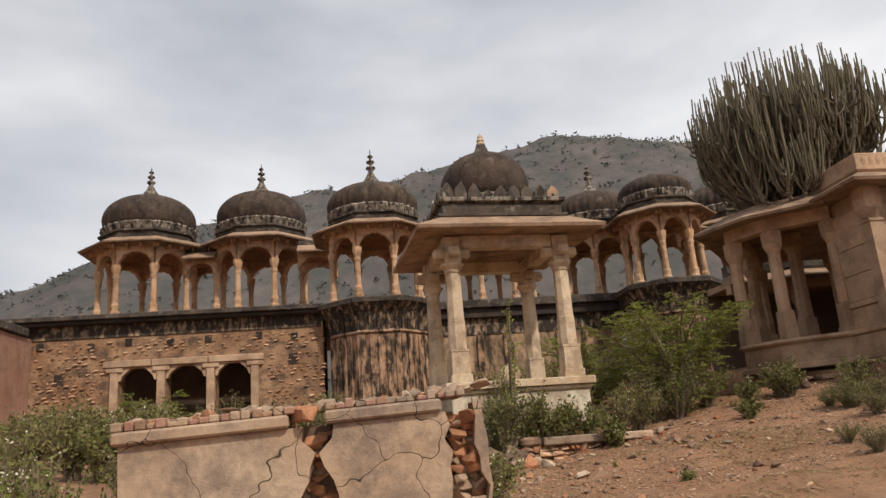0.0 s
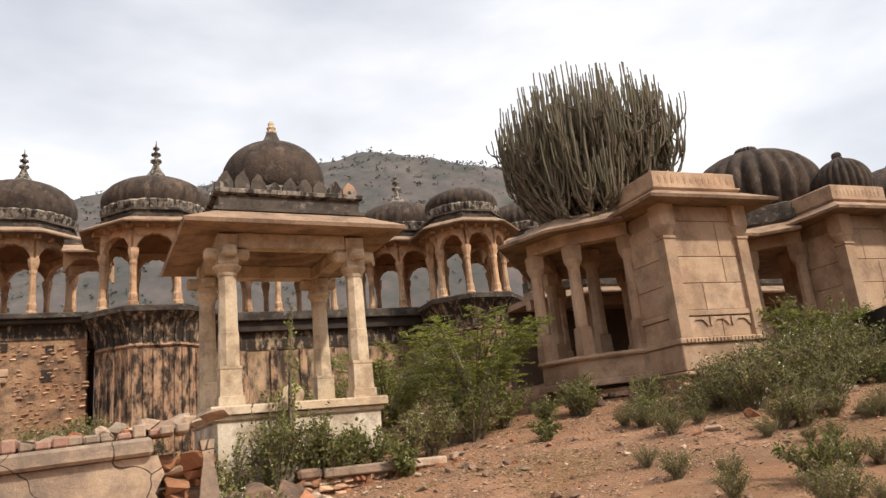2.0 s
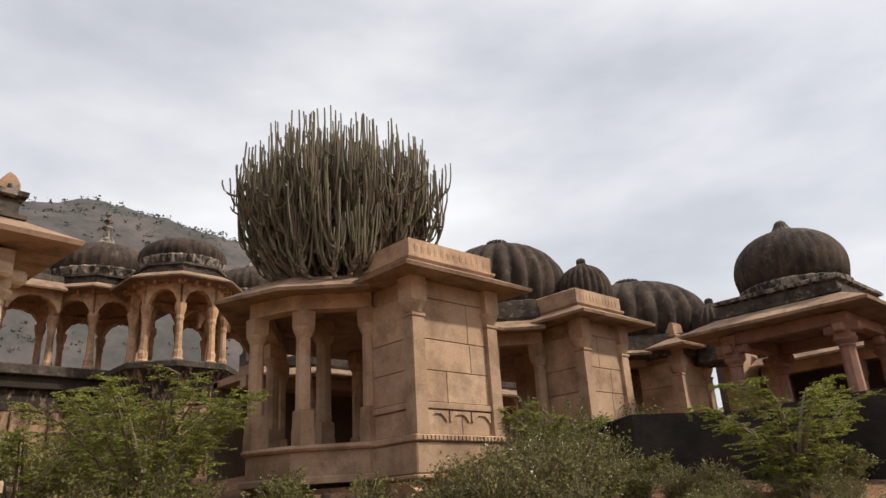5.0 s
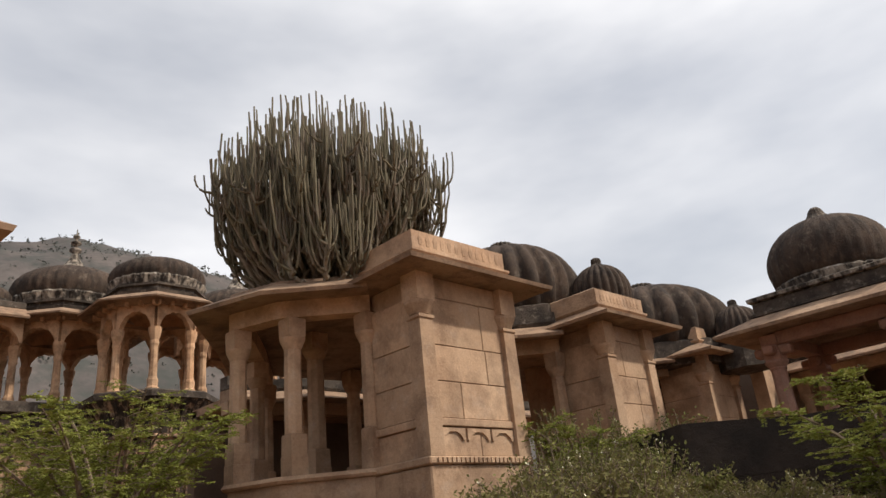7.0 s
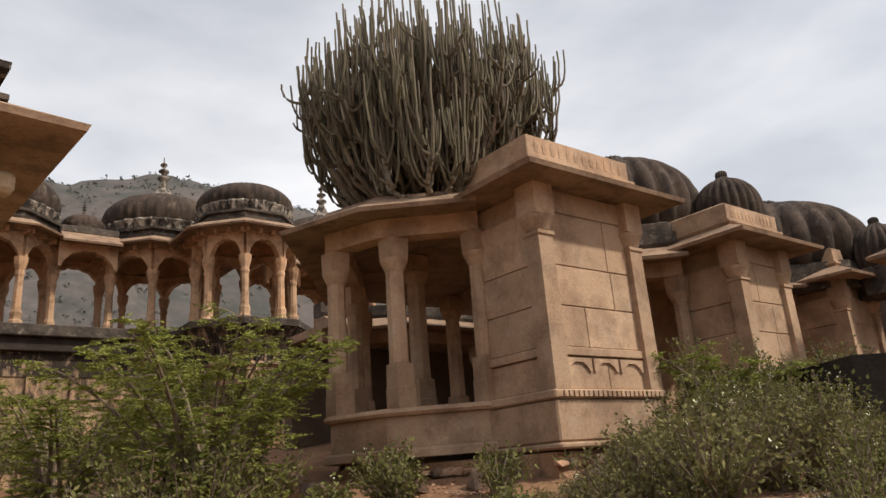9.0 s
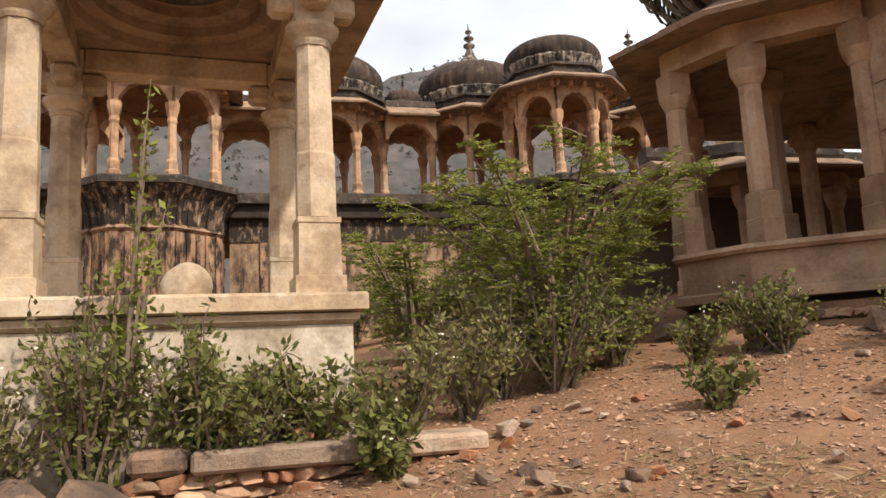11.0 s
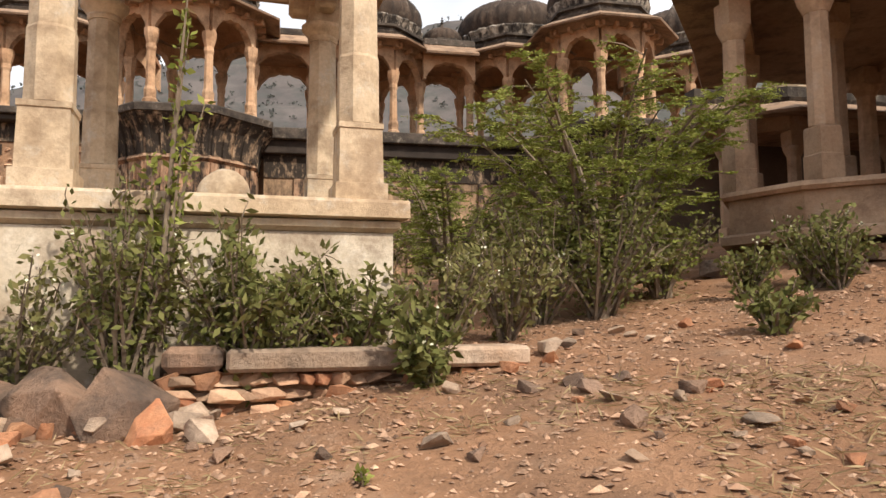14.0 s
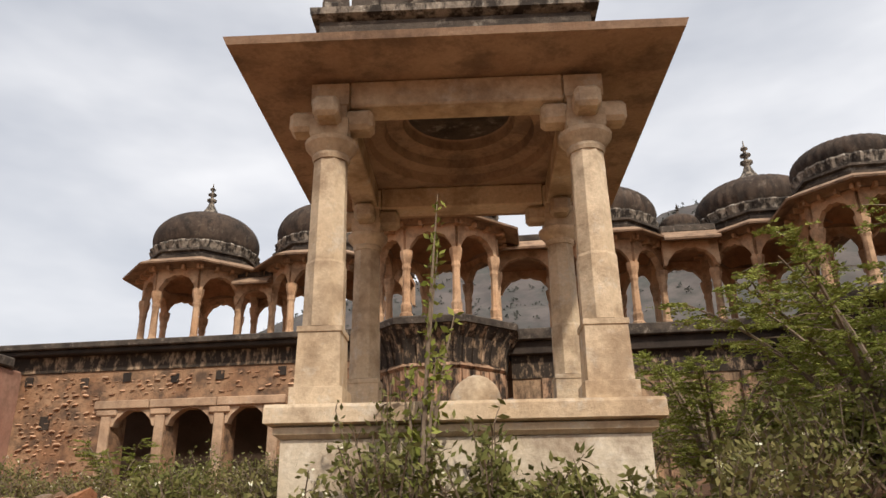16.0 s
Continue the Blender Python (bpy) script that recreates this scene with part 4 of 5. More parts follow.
ROCKS = [stone_mesh(k, 1, RNG.uniform(0.6, 0.95), RNG.uniform(0.35, 0.65), 0.35, M_ROCK) for k in range(7)]
REDS = [stone_mesh(20 + k, 1, RNG.uniform(0.6, 0.9), RNG.uniform(0.45, 0.7), 0.3, M_BRICKRED) for k in range(4)]
DARKS = [stone_mesh(30 + k, 1, RNG.uniform(0.7, 0.95), RNG.uniform(0.65, 0.85), 0.35, M_DARKROCK) for k in range(4)]
FLATS = [stone_mesh(40 + k, 1, RNG.uniform(0.5, 0.8), RNG.uniform(0.30, 0.42), 0.22, M_STONES, 1) for k in range(6)]


def set_stone(me, x, y, z, s, parent=None, rz=None, tilt=20, name="stone", stretch=1.0):
    ob = new(name, me)
    ob.parent = parent
    ob.matrix_basis = pose(x, y, z, RNG.uniform(-tilt, tilt), RNG.uniform(-tilt, tilt), RNG.uniform(0, 360) if rz is None else rz) @ Matrix.Diagonal((s * stretch, s, s, 1))
    return ob


def loose_rock(x, y, s, kind="pale"):
    pool, lab = {"pale": (ROCKS, "pale buff rock lying on the gravel"), "red": (REDS, "orange broken stone lying on the earth"), "dark": (DARKS, "dark lichened boulder beside the ledge")}[kind]
    ob = set_stone(RNG.choice(pool), x, y, ground_z(x, y) + s * 0.3, s, name="rock")
    tagged(ob, lab, "rock", "scattered rocks")


# broken plastered wall in the foreground
bw = thing("broken_wall", (0, 0, -0.045), "ruined plastered wall with a wide crack and exposed rubble", "wall")
bw.matrix_basis = pose(0.04, 0, 0.02, 0, -2.3, 0)
WB = -0.1


def jag_slab(x0, x1, z0, z1, y0, y1, jl, jr, seed):
    """A plaster sheet whose upright edges are broken."""
    r = random.Random(seed)
    n = 16
    lft = [(x0 + (r.uniform(-jl, jl) + 0.8 * jl * math.sin(i * 0.9 + seed)), z0 + (z1 - z0) * i / n) for i in range(n + 1)]
    rgt = [(x1 + (r.uniform(-jr, jr) + 0.8 * jr * math.sin(i * 0.8 + seed)), z0 + (z1 - z0) * i / n) for i in range(n + 1)]
    bm = bmesh.new()
    f = [[bm.verts.new((x, y, z)) for x, z in row] for row in (lft, rgt) for y in (y0, y1)]
    lf, lb, rf, rb = f
    for i in range(n):
        bm.faces.new((lf[i], rf[i], rf[i + 1], lf[i + 1]))
        bm.faces.new((lb[i], lb[i + 1], rb[i + 1], rb[i]))
        bm.faces.new((lf[i], lf[i + 1], lb[i + 1], lb[i]))
        bm.faces.new((rf[i], rb[i], rb[i + 1], rf[i + 1]))
    bm.faces.new((lf[-1], rf[-1], rb[-1], lb[-1]))
    bm.faces.new((lf[0], lb[0], rb[0], rf[0]))
    return bm


# dark core gives the shade seen within the crack
part("core", box(bmesh.new(), -0.05, 2.3, 6.84, 7.2, WB, 1.5), M_SHADEIN, bw)
part("plaster", jag_slab(-0.16, 1.12, WB, 1.50, 6.66, 6.85, 0.0, 0.07, 3), M_PLASTER, bw, "cracked buff plaster sheet")
part("plaster", jag_slab(1.36, 2.22, WB, 1.50, 6.65, 6.85, 0.08, 0.05, 4), M_PLASTER, bw, "cracked buff plaster sheet")
part("plaster", jag_slab(2.46, 2.52, WB, 1.55, 6.68, 6.95, 0.03, 0.01, 5), M_PLASTER, bw)
part("plaster", box(bmesh.new(), -0.16, -0.052, 6.852, 7.25, WB, 1.5), M_PLASTER, bw)
for a, b in ((-0.20, 1.06), (1.32, 2.20)):
    part("ledge", box(bmesh.new(), a, b, 6.60, 7.2, 1.504, 1.60, 0.018), M_PLASTER, bw, "projecting plaster ledge")
for i in range(26):
    z = WB + 0.25 + 1.35 * i / 26
    set_stone(RNG.choice(REDS if RNG.random() < 0.55 else ROCKS), 1.25 + 0.06 * math.sin(i * 1.3), 6.84 + RNG.uniform(-0.02, 0.05), z, RNG.uniform(0.08, 0.13), bw)
for i in range(44):
    z = WB + 0.2 + 1.42 * (i // 2) / 22
    set_stone(RNG.choice(REDS if RNG.random() < 0.6 else ROCKS), 2.30 + 0.12 * (i % 2) + RNG.uniform(-0.02, 0.02), 6.80 + RNG.uniform(-0.04, 0.06), z, RNG.uniform(0.07, 0.12), bw, tilt=12)
for i in range(58):
    x = -0.12 + 2.66 * (i + RNG.random()) / 58
    set_stone(RNG.choice(ROCKS if RNG.random() < 0.7 else REDS), x, 6.70 + RNG.uniform(0, 0.45), 1.64 + RNG.uniform(-0.01, 0.03) + 0.02 * math.sin(x * 3), RNG.uniform(0.05, 0.115), bw, tilt=14)
set_stone(REDS[0], 1.17, 6.66, 1.60, 0.17, bw, rz=10, tilt=4)
for k in range(34):
    x = -0.2 + 2.6 * k / 34 + RNG.uniform(-0.01, 0.01)
    if 1.08 < x < 1.32:
        continue
    h = RNG.uniform(0.035, 0.075)
    part("brick", box(bmesh.new(), x, x + RNG.uniform(0.065, 0.078), 6.62 + RNG.uniform(0, 0.05), 7.1, 1.602, 1.602 + h, 0.01), RNG.choice((M_PINK, M_STONES, M_PLASTER)), bw)

# ledge of slabs before the plinth
ld = thing("stone_ledge", (0, 0, 0), "low ledge of long stone slabs on rubble courses", "ledge")
part("slab", box(bmesh.new(), 4.12, 5.06, 11.62, 12.0, 1.225, 1.345, 0.02), M_ROCK, ld)
part("slab", box(bmesh.new(), 5.08, 5.76, 11.64, 12.0, 1.23, 1.34, 0.02), M_ROCK, ld)
part("slab", box(bmesh.new(), 3.80, 4.10, 11.64, 12.0, 1.225, 1.36, 0.035), M_DARKROCK, ld)
part("fill", box(bmesh.new(), 3.8, 5.74, 11.74, 12.1, 0.7, 1.22), M_GROUND, ld)
for i in range(60):
    x = 3.82 + 1.98 * (i % 20) / 20 + RNG.uniform(-0.03, 0.03)
    set_stone(RNG.choice(FLATS if RNG.random() < 0.7 else REDS), x, 11.71 + RNG.uniform(-0.03, 0.02), 1.185 - 0.08 * (i // 20), RNG.uniform(0.075, 0.12), ld, rz=RNG.uniform(-12, 12), tilt=8)
for x, y, s, k in ((3.66, 11.52, 0.30, "dark"), (3.36, 11.6, 0.31, "dark"), (3.05, 11.7, 0.24, "dark"), (2.95, 11.5, 0.16, "pale"), (3.75, 11.75, 0.15, "red"), (3.62, 11.35, 0.12, "pale"), (3.0, 11.15, 0.10, "red"), (3.3, 11.0, 0.11, "pale"),
                   (3.6, 12.0, 0.20, "dark"), (3.85, 11.45, 0.10, "pale"), (3.25, 11.42, 0.13, "red"), (2.75, 11.3, 0.14, "pale"), (2.6, 11.0, 0.12, "red"), (3.55, 11.6, 0.13, "red"), (3.95, 11.55, 0.10, "red"), (4.05, 11.58, 0.08, "pale"), (2.9, 10.7, 0.07, "pale"), (3.15, 10.6, 0.06, "red"), (3.4, 11.75, 0.16, "pale"), (5.95, 11.85, 0.13, "pale"), (6.1, 11.95, 0.08, "pale"), (5.85, 11.6, 0.09, "red"), (5.6, 11.5, 0.09, "red"), (4.85, 11.9, 0.001, "red"),
                   (5.0, 10.55, 0.075, "pale"), (5.55, 11.05, 0.07, "dark"), (5.75, 11.0, 0.06, "dark"), (4.2, 10.1, 0.10, "pale"), (3.7, 10.25, 0.08, "pale"), (3.5, 10.3, 0.07, "pale"), (3.62, 10.5, 0.07, "red"), (3.3, 10.1, 0.06, "pale"),
                   (9.0, 8.9, 0.22, "pale"), (9.3, 8.8, 0.18, "pale"), (8.6, 8.6, 0.13, "pale"), (9.8, 9.2, 0.2, "pale"), (8.9, 9.4, 0.14, "red"), (10.4, 9.3, 0.16, "pale"), (9.5, 8.4, 0.12, "dark"), (8.2, 9.3, 0.1, "pale"),
                   (10.5, 11.5, 0.2, "red"), (10.9, 11.55, 0.22, "dark"), (11.3, 11.6, 0.2, "red"), (11.6, 11.5, 0.16, "pale"), (10.2, 11.6, 0.18, "dark"), (9.5, 12.5, 0.2, "dark"), (9.1, 13.0, 0.18, "dark"), (8.4, 13.9, 0.2, "dark"), (7.9, 14.4, 0.2, "dark"),
                   (1.9, 10.5, 0.25, "pale"), (1.5, 10.9, 0.2, "pale"), (1.0, 10.6, 0.3, "red"), (0.6, 11.2, 0.22, "pale"), (2.2, 10.9, 0.2, "red"), (1.2, 11.6, 0.25, "pale"), (0.2, 11.0, 0.2, "pale"), (-0.4, 11.6, 0.28, "red"), (1.7, 11.6, 0.15, "red")):
    if s > 0.01:
        loose_rock(x, y, s, k)
set_stone(REDS[1], 4.72, 11.85, 1.375, 0.075, name="rock")
tagged(bpy.context.scene.objects["rock"], "pale buff rock lying on the gravel", "rock", "scattered rocks")
for o in list(scene.objects):
    if o.name.startswith("rock") and o.parent is None and not o.get("label"):
        tagged(o, "orange broken stone resting on the ledge slab", "rock", "scattered rocks")
for i in range(150):
    x, y = RNG.uniform(2.6, 9.5), RNG.uniform(8.5, 12.4)
    if y > 11.4 and x < 6.2:
        continue
    loose_rock(x, y, RNG.choice((0.03, 0.04, 0.05, 0.07)), RNG.choice(("pale", "pale", "red", "dark")))


heap = thing("rubble_heap", (0.1, 14.0, 0), "heap of pale and orange tumbled stones", "rubble")
for i in range(170):
    a, q = RNG.uniform(0, 6.283), math.sqrt(RNG.random())
    x, y = 1.9 * q * math.cos(a), 1.5 * q * math.sin(a)
    z = ground_z(x + 0.1, y + 14.0) + 0.50 * (1 - q * q)
    set_stone(RNG.choice(ROCKS + REDS + FLATS), x, y, z, RNG.uniform(0.10, 0.27), heap, tilt=30)
heap_bed = lathe(bmesh.new(), [(2.1, 1.1), (1.8, 1.35), (1.2, 1.58), (0.6, 1.70), (0.05, 1.74)], 24)
for v in heap_bed.verts:
    v.co += 0.12 * noise.noise_vector(v.co * 1.7)
part("earth_bed", heap_bed, M_GROUND, heap, smooth=True)
for i in range(46):
    x, y = RNG.uniform(2.5, 4.05), RNG.uniform(11.15, 11.95)
    loose_rock(x, y, RNG.uniform(0.06, 0.17), RNG.choice(("pale", "red", "dark", "red")))


def pebbles(n, x0, x1, y0, y1, smin, smax, name, label, mat, seed):
    r = np.random.RandomState(seed)
    base = np.array([(1, 0, 0), (0, 1, 0), (-1, 0, 0), (0, -1, 0), (0, 0, 0.7), (0, 0, -0.7)])
    tri = np.array([(0, 1, 4), (1, 2, 4), (2, 3, 4), (3, 0, 4), (1, 0, 5), (2, 1, 5), (3, 2, 5), (0, 3, 5)])
    verts, faces = [], []
    for i in range(n):
        x, y = r.uniform(x0, x1), r.uniform(y0, y1)
        s = smin * (smax / smin) ** (r.rand() ** 2.2)
        a = r.rand() * 6.28
        c, sn = math.cos(a), math.sin(a)
        b = base * (1 + 0.5 * (r.rand(6, 3) - 0.5)) * np.array((s, s * r.uniform(0.5, 1), s * r.uniform(0.4, 0.8)))
        z = ground_z(x, y) + s * 0.15
        faces += [tuple(q + len(verts)) for q in tri]
        verts += [(x + c * p[0] - sn * p[1], y + sn * p[0] + c * p[1], z + p[2] + 0.3 * p[0] * (i % 3 - 1)) for p in b]
    tagged(raw(name, verts, faces, mat), label, "gravel", kind="stuff")


pebbles(26000, 2.0, 9.5, 8.2, 13.0, 0.005, 0.030, "gravel", "fine pale and reddish gravel strewn on the earth", M_PEBBLE, 1)
pebbles(3500, -1.0, 13.0, 4.5, 14.0, 0.010, 0.045, "gravel", "buff pebbles strewn over the slope", M_PEBBLE, 2)

# ---- plants ----


def tube(verts, faces, pts, r0, r1, sides=5):
    base = len(verts)
    n = len(pts)
    for i, p in enumerate(pts):
        d = (pts[min(i + 1, n - 1)] - pts[max(i - 1, 0)]).normalized()
        u = d.orthogonal().normalized()
        v = d.cross(u)
        r = r0 + (r1 - r0) * i / (n - 1)
        for k in range(sides):
            a = 2 * math.pi * k / sides
            verts.append(p + (u * math.cos(a) + v * math.sin(a)) * r)
    for i in range(n - 1):
        for k in range(sides):
            faces.append((base + i * sides + k, base + i * sides + (k + 1) % sides, base + (i + 1) * sides + (k + 1) % sides, base + (i + 1) * sides + k))
    faces.append(tuple(base + (n - 1) * sides + k for k in range(sides)))


def add_leaf(lv, lf, p, d, size, wide, r):
    s = d.cross(Vector((r.uniform(-1, 1), r.uniform(-1, 1), r.uniform(-1, 1)))).normalized() * size * wide
    b = len(lv)
    lv += [p, p + d * size * 0.45 + s, p + d * size, p + d * size * 0.45 - s]
    lf.append((b, b + 1, b + 2, b + 3))


def rnd_dir(r, up=0.0):
    v = Vector((r.gauss(0, 1), r.gauss(0, 1), r.gauss(0, 1) + up))
    return v.normalized()


def shrub(x, y, h, rad, stems, per, leaf, wide, mat, seed, label, name="shrub", flowers=0, spread=0.9, cat="shrub", z=None, droop=0.0, lean=(0, 0)):
    r = random.Random(seed)
    t = thing(name, (x, y, ground_z(x, y) - 0.03 if z is None else z), label, cat, "shrubs on the slope" if cat == "shrub" else "")
    bv, bf, lv, lf, fv, ff = [], [], [], [], [], []
    for k in range(stems):
        a = r.uniform(0, 6.283)
        q = math.sqrt(r.random()) * rad * spread
        tip = Vector((q * math.cos(a) + lean[0], q * math.sin(a) + lean[1], h * r.uniform(0.55, 1.0) * (1 - 0.35 * (q / rad) ** 2)))
        root = Vector((r.uniform(-0.12, 0.12) * rad, r.uniform(-0.12, 0.12) * rad, 0))
        mid = root.lerp(tip, 0.5) + Vector((r.uniform(-0.1, 0.1) * rad, r.uniform(-0.1, 0.1) * rad, 0.12 * h))
        pts = [root * (1 - u) ** 2 + mid * 2 * u * (1 - u) + tip * u * u for u in (0, 0.2, 0.4, 0.6, 0.8, 1)]
        tube(bv, bf, pts, 0.010 + 0.006 * h, 0.003, 4)
        for j in range(per):
            u = 0.08 + 0.92 * r.random() ** 0.8
            p = root * (1 - u) ** 2 + mid * 2 * u * (1 - u) + tip * u * u
            side = rnd_dir(r, 0.25)
            twig = p + side * r.uniform(0.04, 0.30) * rad * 0.7
            if droop:
                twig.z -= droop * r.random() * rad
            if j % 6 == 0:
                tube(bv, bf, [p, p.lerp(twig, 0.5) + Vector((0, 0, 0.01)), twig], 0.004, 0.002, 3)
            if twig.z < 0.02:
                twig.z = 0.02 + 0.05 * r.random()
            add_leaf(lv, lf, twig, rnd_dir(r, 0.35), leaf * r.uniform(0.6, 1.25), wide, r)
        if flowers and r.random() < flowers:
            for j in range(4):
                add_leaf(fv, ff, tip + rnd_dir(r) * 0.02, rnd_dir(r, 0.6), 0.022, 0.4, r)
    raw("branchwork", bv, bf, M_BARK, t)
    tagged(raw("foliage", lv, lf, mat, t), kind="stuff")
    if fv:
        tagged(raw("blossom", fv, ff, M_FLOWER, t, "small pale blossoms"), kind="stuff")
    return t


def feather_tree(x, y, h, rad, limbs, seed, label, lean=(0, 0)):
    """Thorny tree: limbs that spread, with feathery sprays of tiny leaves in flat layers."""
    r = random.Random(seed)
    t = thing("acacia_tree", (x, y, ground_z(x, y) - 0.05), label, "tree")
    bv, bf, lv, lf = [], [], [], []
    for k in range(limbs):
        a = 6.283 * k / limbs + r.uniform(-0.4, 0.4)
        q = rad * r.uniform(0.45, 1.0)
        tip = Vector((q * math.cos(a) + lean[0], q * math.sin(a) + lean[1], h * r.uniform(0.62, 1.0)))
        root = Vector((r.uniform(-0.1, 0.1), r.uniform(-0.1, 0.1), 0))
        mid = Vector((tip.x * 0.32, tip.y * 0.32, tip.z * 0.72))
        curve = [root * (1 - u) ** 2 + mid * 2 * u * (1 - u) + tip * u * u for u in np.linspace(0, 1, 9)]
        tube(bv, bf, curve, 0.035, 0.006, 5)
        for j in range(19):
            u = 0.10 + 0.90 * (j + r.random()) / 19
            p = root * (1 - u) ** 2 + mid * 2 * u * (1 - u) + tip * u * u
            b = a + r.uniform(-1.7, 1.7)
            ln = rad * r.uniform(0.18, 0.5) * (1.15 - 0.5 * u)
            e = p + Vector((math.cos(b) * ln, math.sin(b) * ln, r.uniform(-0.12, 0.22) * ln))
            c2 = [p, p.lerp(e, 0.5) + Vector((0, 0, 0.08 * ln)), e]
            tube(bv, bf, c2, 0.008, 0.003, 3)
            for s in range(11):
                w = (s + r.random()) / 11
                pp = p.lerp(e, w) + Vector((0, 0, 0.16 * ln * w * (1 - w)))
                d = Vector((math.cos(b + r.choice((-1, 1)) * r.uniform(0.6, 1.3)), math.sin(b + r.choice((-1, 1)) * r.uniform(0.6, 1.3)), r.uniform(-0.35, 0.2))).normalized()
                L = r.uniform(0.06, 0.15)
                for i in range(6):
                    c = pp + d * L * (i + 0.5) / 6
                    for sg in (-1, 1):
                        sd = Vector((-d.y * sg, d.x * sg, r.uniform(-0.3, 0.4))).normalized()
                        add_leaf(lv, lf, c, (sd + d * 0.4).normalized(), r.uniform(0.022, 0.042), 0.26, r)
    raw("trunk", bv, bf, M_BARK, t, "thin grey-brown branches")
    raw("crown", lv, lf, M_LEAF, t, "feathery bright green foliage")
    return t


feather_tree(7.0, 13.4, 1.98, 1.42, 16, 3, "feathery green acacia bush with thin arching branches")
feather_tree(7.6, 14.9, 2.05, 1.5, 14, 4, "feathery green acacia bush before the terrace wall", (0.1, 0))
feather_tree(6.3, 16.2, 1.7, 1.3, 11, 5, "acacia bush behind the white plinth")
feather_tree(11.9, 7.6, 1.45, 1.0, 9, 7, "green acacia bush before the black retaining wall")
feather_tree(12.2, 11.2, 1.2, 1.0, 6, 8, "thin thorny bush before the second pier")
feather_tree(-4.3, 22.4, 1.6, 1.1, 9, 9, "acacia bush before the arched openings")

front_l = "leafy green shrub with narrow leaves before the plinth"
shrub(3.55, 11.9, 1.35, 0.52, 38, 62, 0.060, 0.22, M_LEAF2, 21, front_l, flowers=0.15)
shrub(4.2, 11.9, 1.12, 0.60, 46, 76, 0.066, 0.22, M_LEAF2, 22, "dense dark shrub of lance leaves growing behind the ledge", flowers=0.1)
shrub(4.78, 11.92, 0.86, 0.42, 30, 54, 0.07, 0.22, M_LEAF2, 23, front_l, flowers=0.1)
shrub(5.15, 11.52, 0.55, 0.22, 20, 40, 0.075, 0.24, M_LEAF2, 24, "small bright shrub drooping over the ledge", flowers=0.2, droop=0.3)
shrub(5.35, 12.1, 0.8, 0.45, 26, 45, 0.06, 0.24, M_LEAF3, 25, "yellowish weeds in flower beside the plinth", flowers=0.6)
shrub(5.9, 12.6, 0.9, 0.5, 26, 45, 0.06, 0.24, M_LEAF3, 26, "yellowish weeds in flower beside the plinth", flowers=0.5)
shrub(6.3, 13.1, 1.1, 0.6, 30, 55, 0.05, 0.28, M_LEAF2, 27, "green undergrowth below the acacia")
shrub(3.72, 11.85, 2.75, 0.20, 7, 70, 0.06, 0.28, M_LEAF, 28, "tall thin sapling rising before the plinth", name="sapling", cat="sapling", lean=(0.08, 0.1))
shrub(2.75, 11.55, 0.6, 0.45, 24, 50, 0.055, 0.26, M_LEAF3, 29, "pale flowering weeds beside the boulders", flowers=0.7)
shrub(2.45, 10.9, 0.55, 0.45, 24, 50, 0.05, 0.26, M_LEAF3, 30, "pale flowering weeds on the earth", flowers=0.7)
shrub(2.3, 12.3, 0.9, 0.6, 30, 50, 0.06, 0.26, M_LEAF2, 31, "green shrub beside the white plinth", flowers=0.3)
shrub(3.05, 11.95, 0.95, 0.5, 26, 46, 0.055, 0.26, M_LEAF3, 41, "thin pale flowering weeds before the plinth", flowers=0.6)
shrub(2.6, 12.05, 0.8, 0.5, 26, 46, 0.055, 0.26, M_LEAF3, 42, "thin pale flowering weeds before the plinth", flowers=0.6)
shrub(6.75, 12.9, 1.15, 0.7, 32, 55, 0.05, 0.28, M_LEAF2, 43, "green undergrowth below the acacia")
shrub(7.45, 13.3, 0.95, 0.6, 28, 50, 0.05, 0.28, M_LEAF2, 44, "green undergrowth below the acacia")
shrub(8.45, 12.7, 0.75, 0.45, 26, 44, 0.055, 0.26, M_LEAF2, 45, "leafy flowering shrub below the gallery base", flowers=0.5)
shrub(7.8, 12.6, 0.5, 0.28, 20, 36, 0.055, 0.26, M_LEAF2, 46, "low green shrub on bare gravel", flowers=0.3)
shrub(7.15, 11.4, 0.42, 0.24, 18, 36, 0.06, 0.26, M_LEAF2, 32, "low green shrub on bare gravel")
shrub(8.6, 11.1, 0.36, 0.25, 18, 34, 0.055, 0.26, M_LEAF2, 33, "low green shrub on bare gravel")
shrub(8.5, 12.5, 0.6, 0.35, 20, 40, 0.055, 0.26, M_LEAF2, 34, "low green shrub below the gallery base")
shrub(9.3, 12.0, 0.6, 0.4, 22, 40, 0.055, 0.26, M_LEAF2, 35, "low green shrub below the gallery base")
shrub(7.2, 7.0, 0.42, 0.36, 24, 44, 0.05, 0.26, M_LEAF2, 36, "low rounded shrub on the open slope", flowers=0.2)
shrub(5.0, 8.9, 0.16, 0.13, 10, 22, 0.04, 0.26, M_LEAF2, 37, "tiny green weed on bare earth")
shrub(4.7, 10.3, 0.1, 0.05, 5, 10, 0.035, 0.3, M_LEAF, 38, "tiny green weed on bare earth")
rw = random.Random(77)
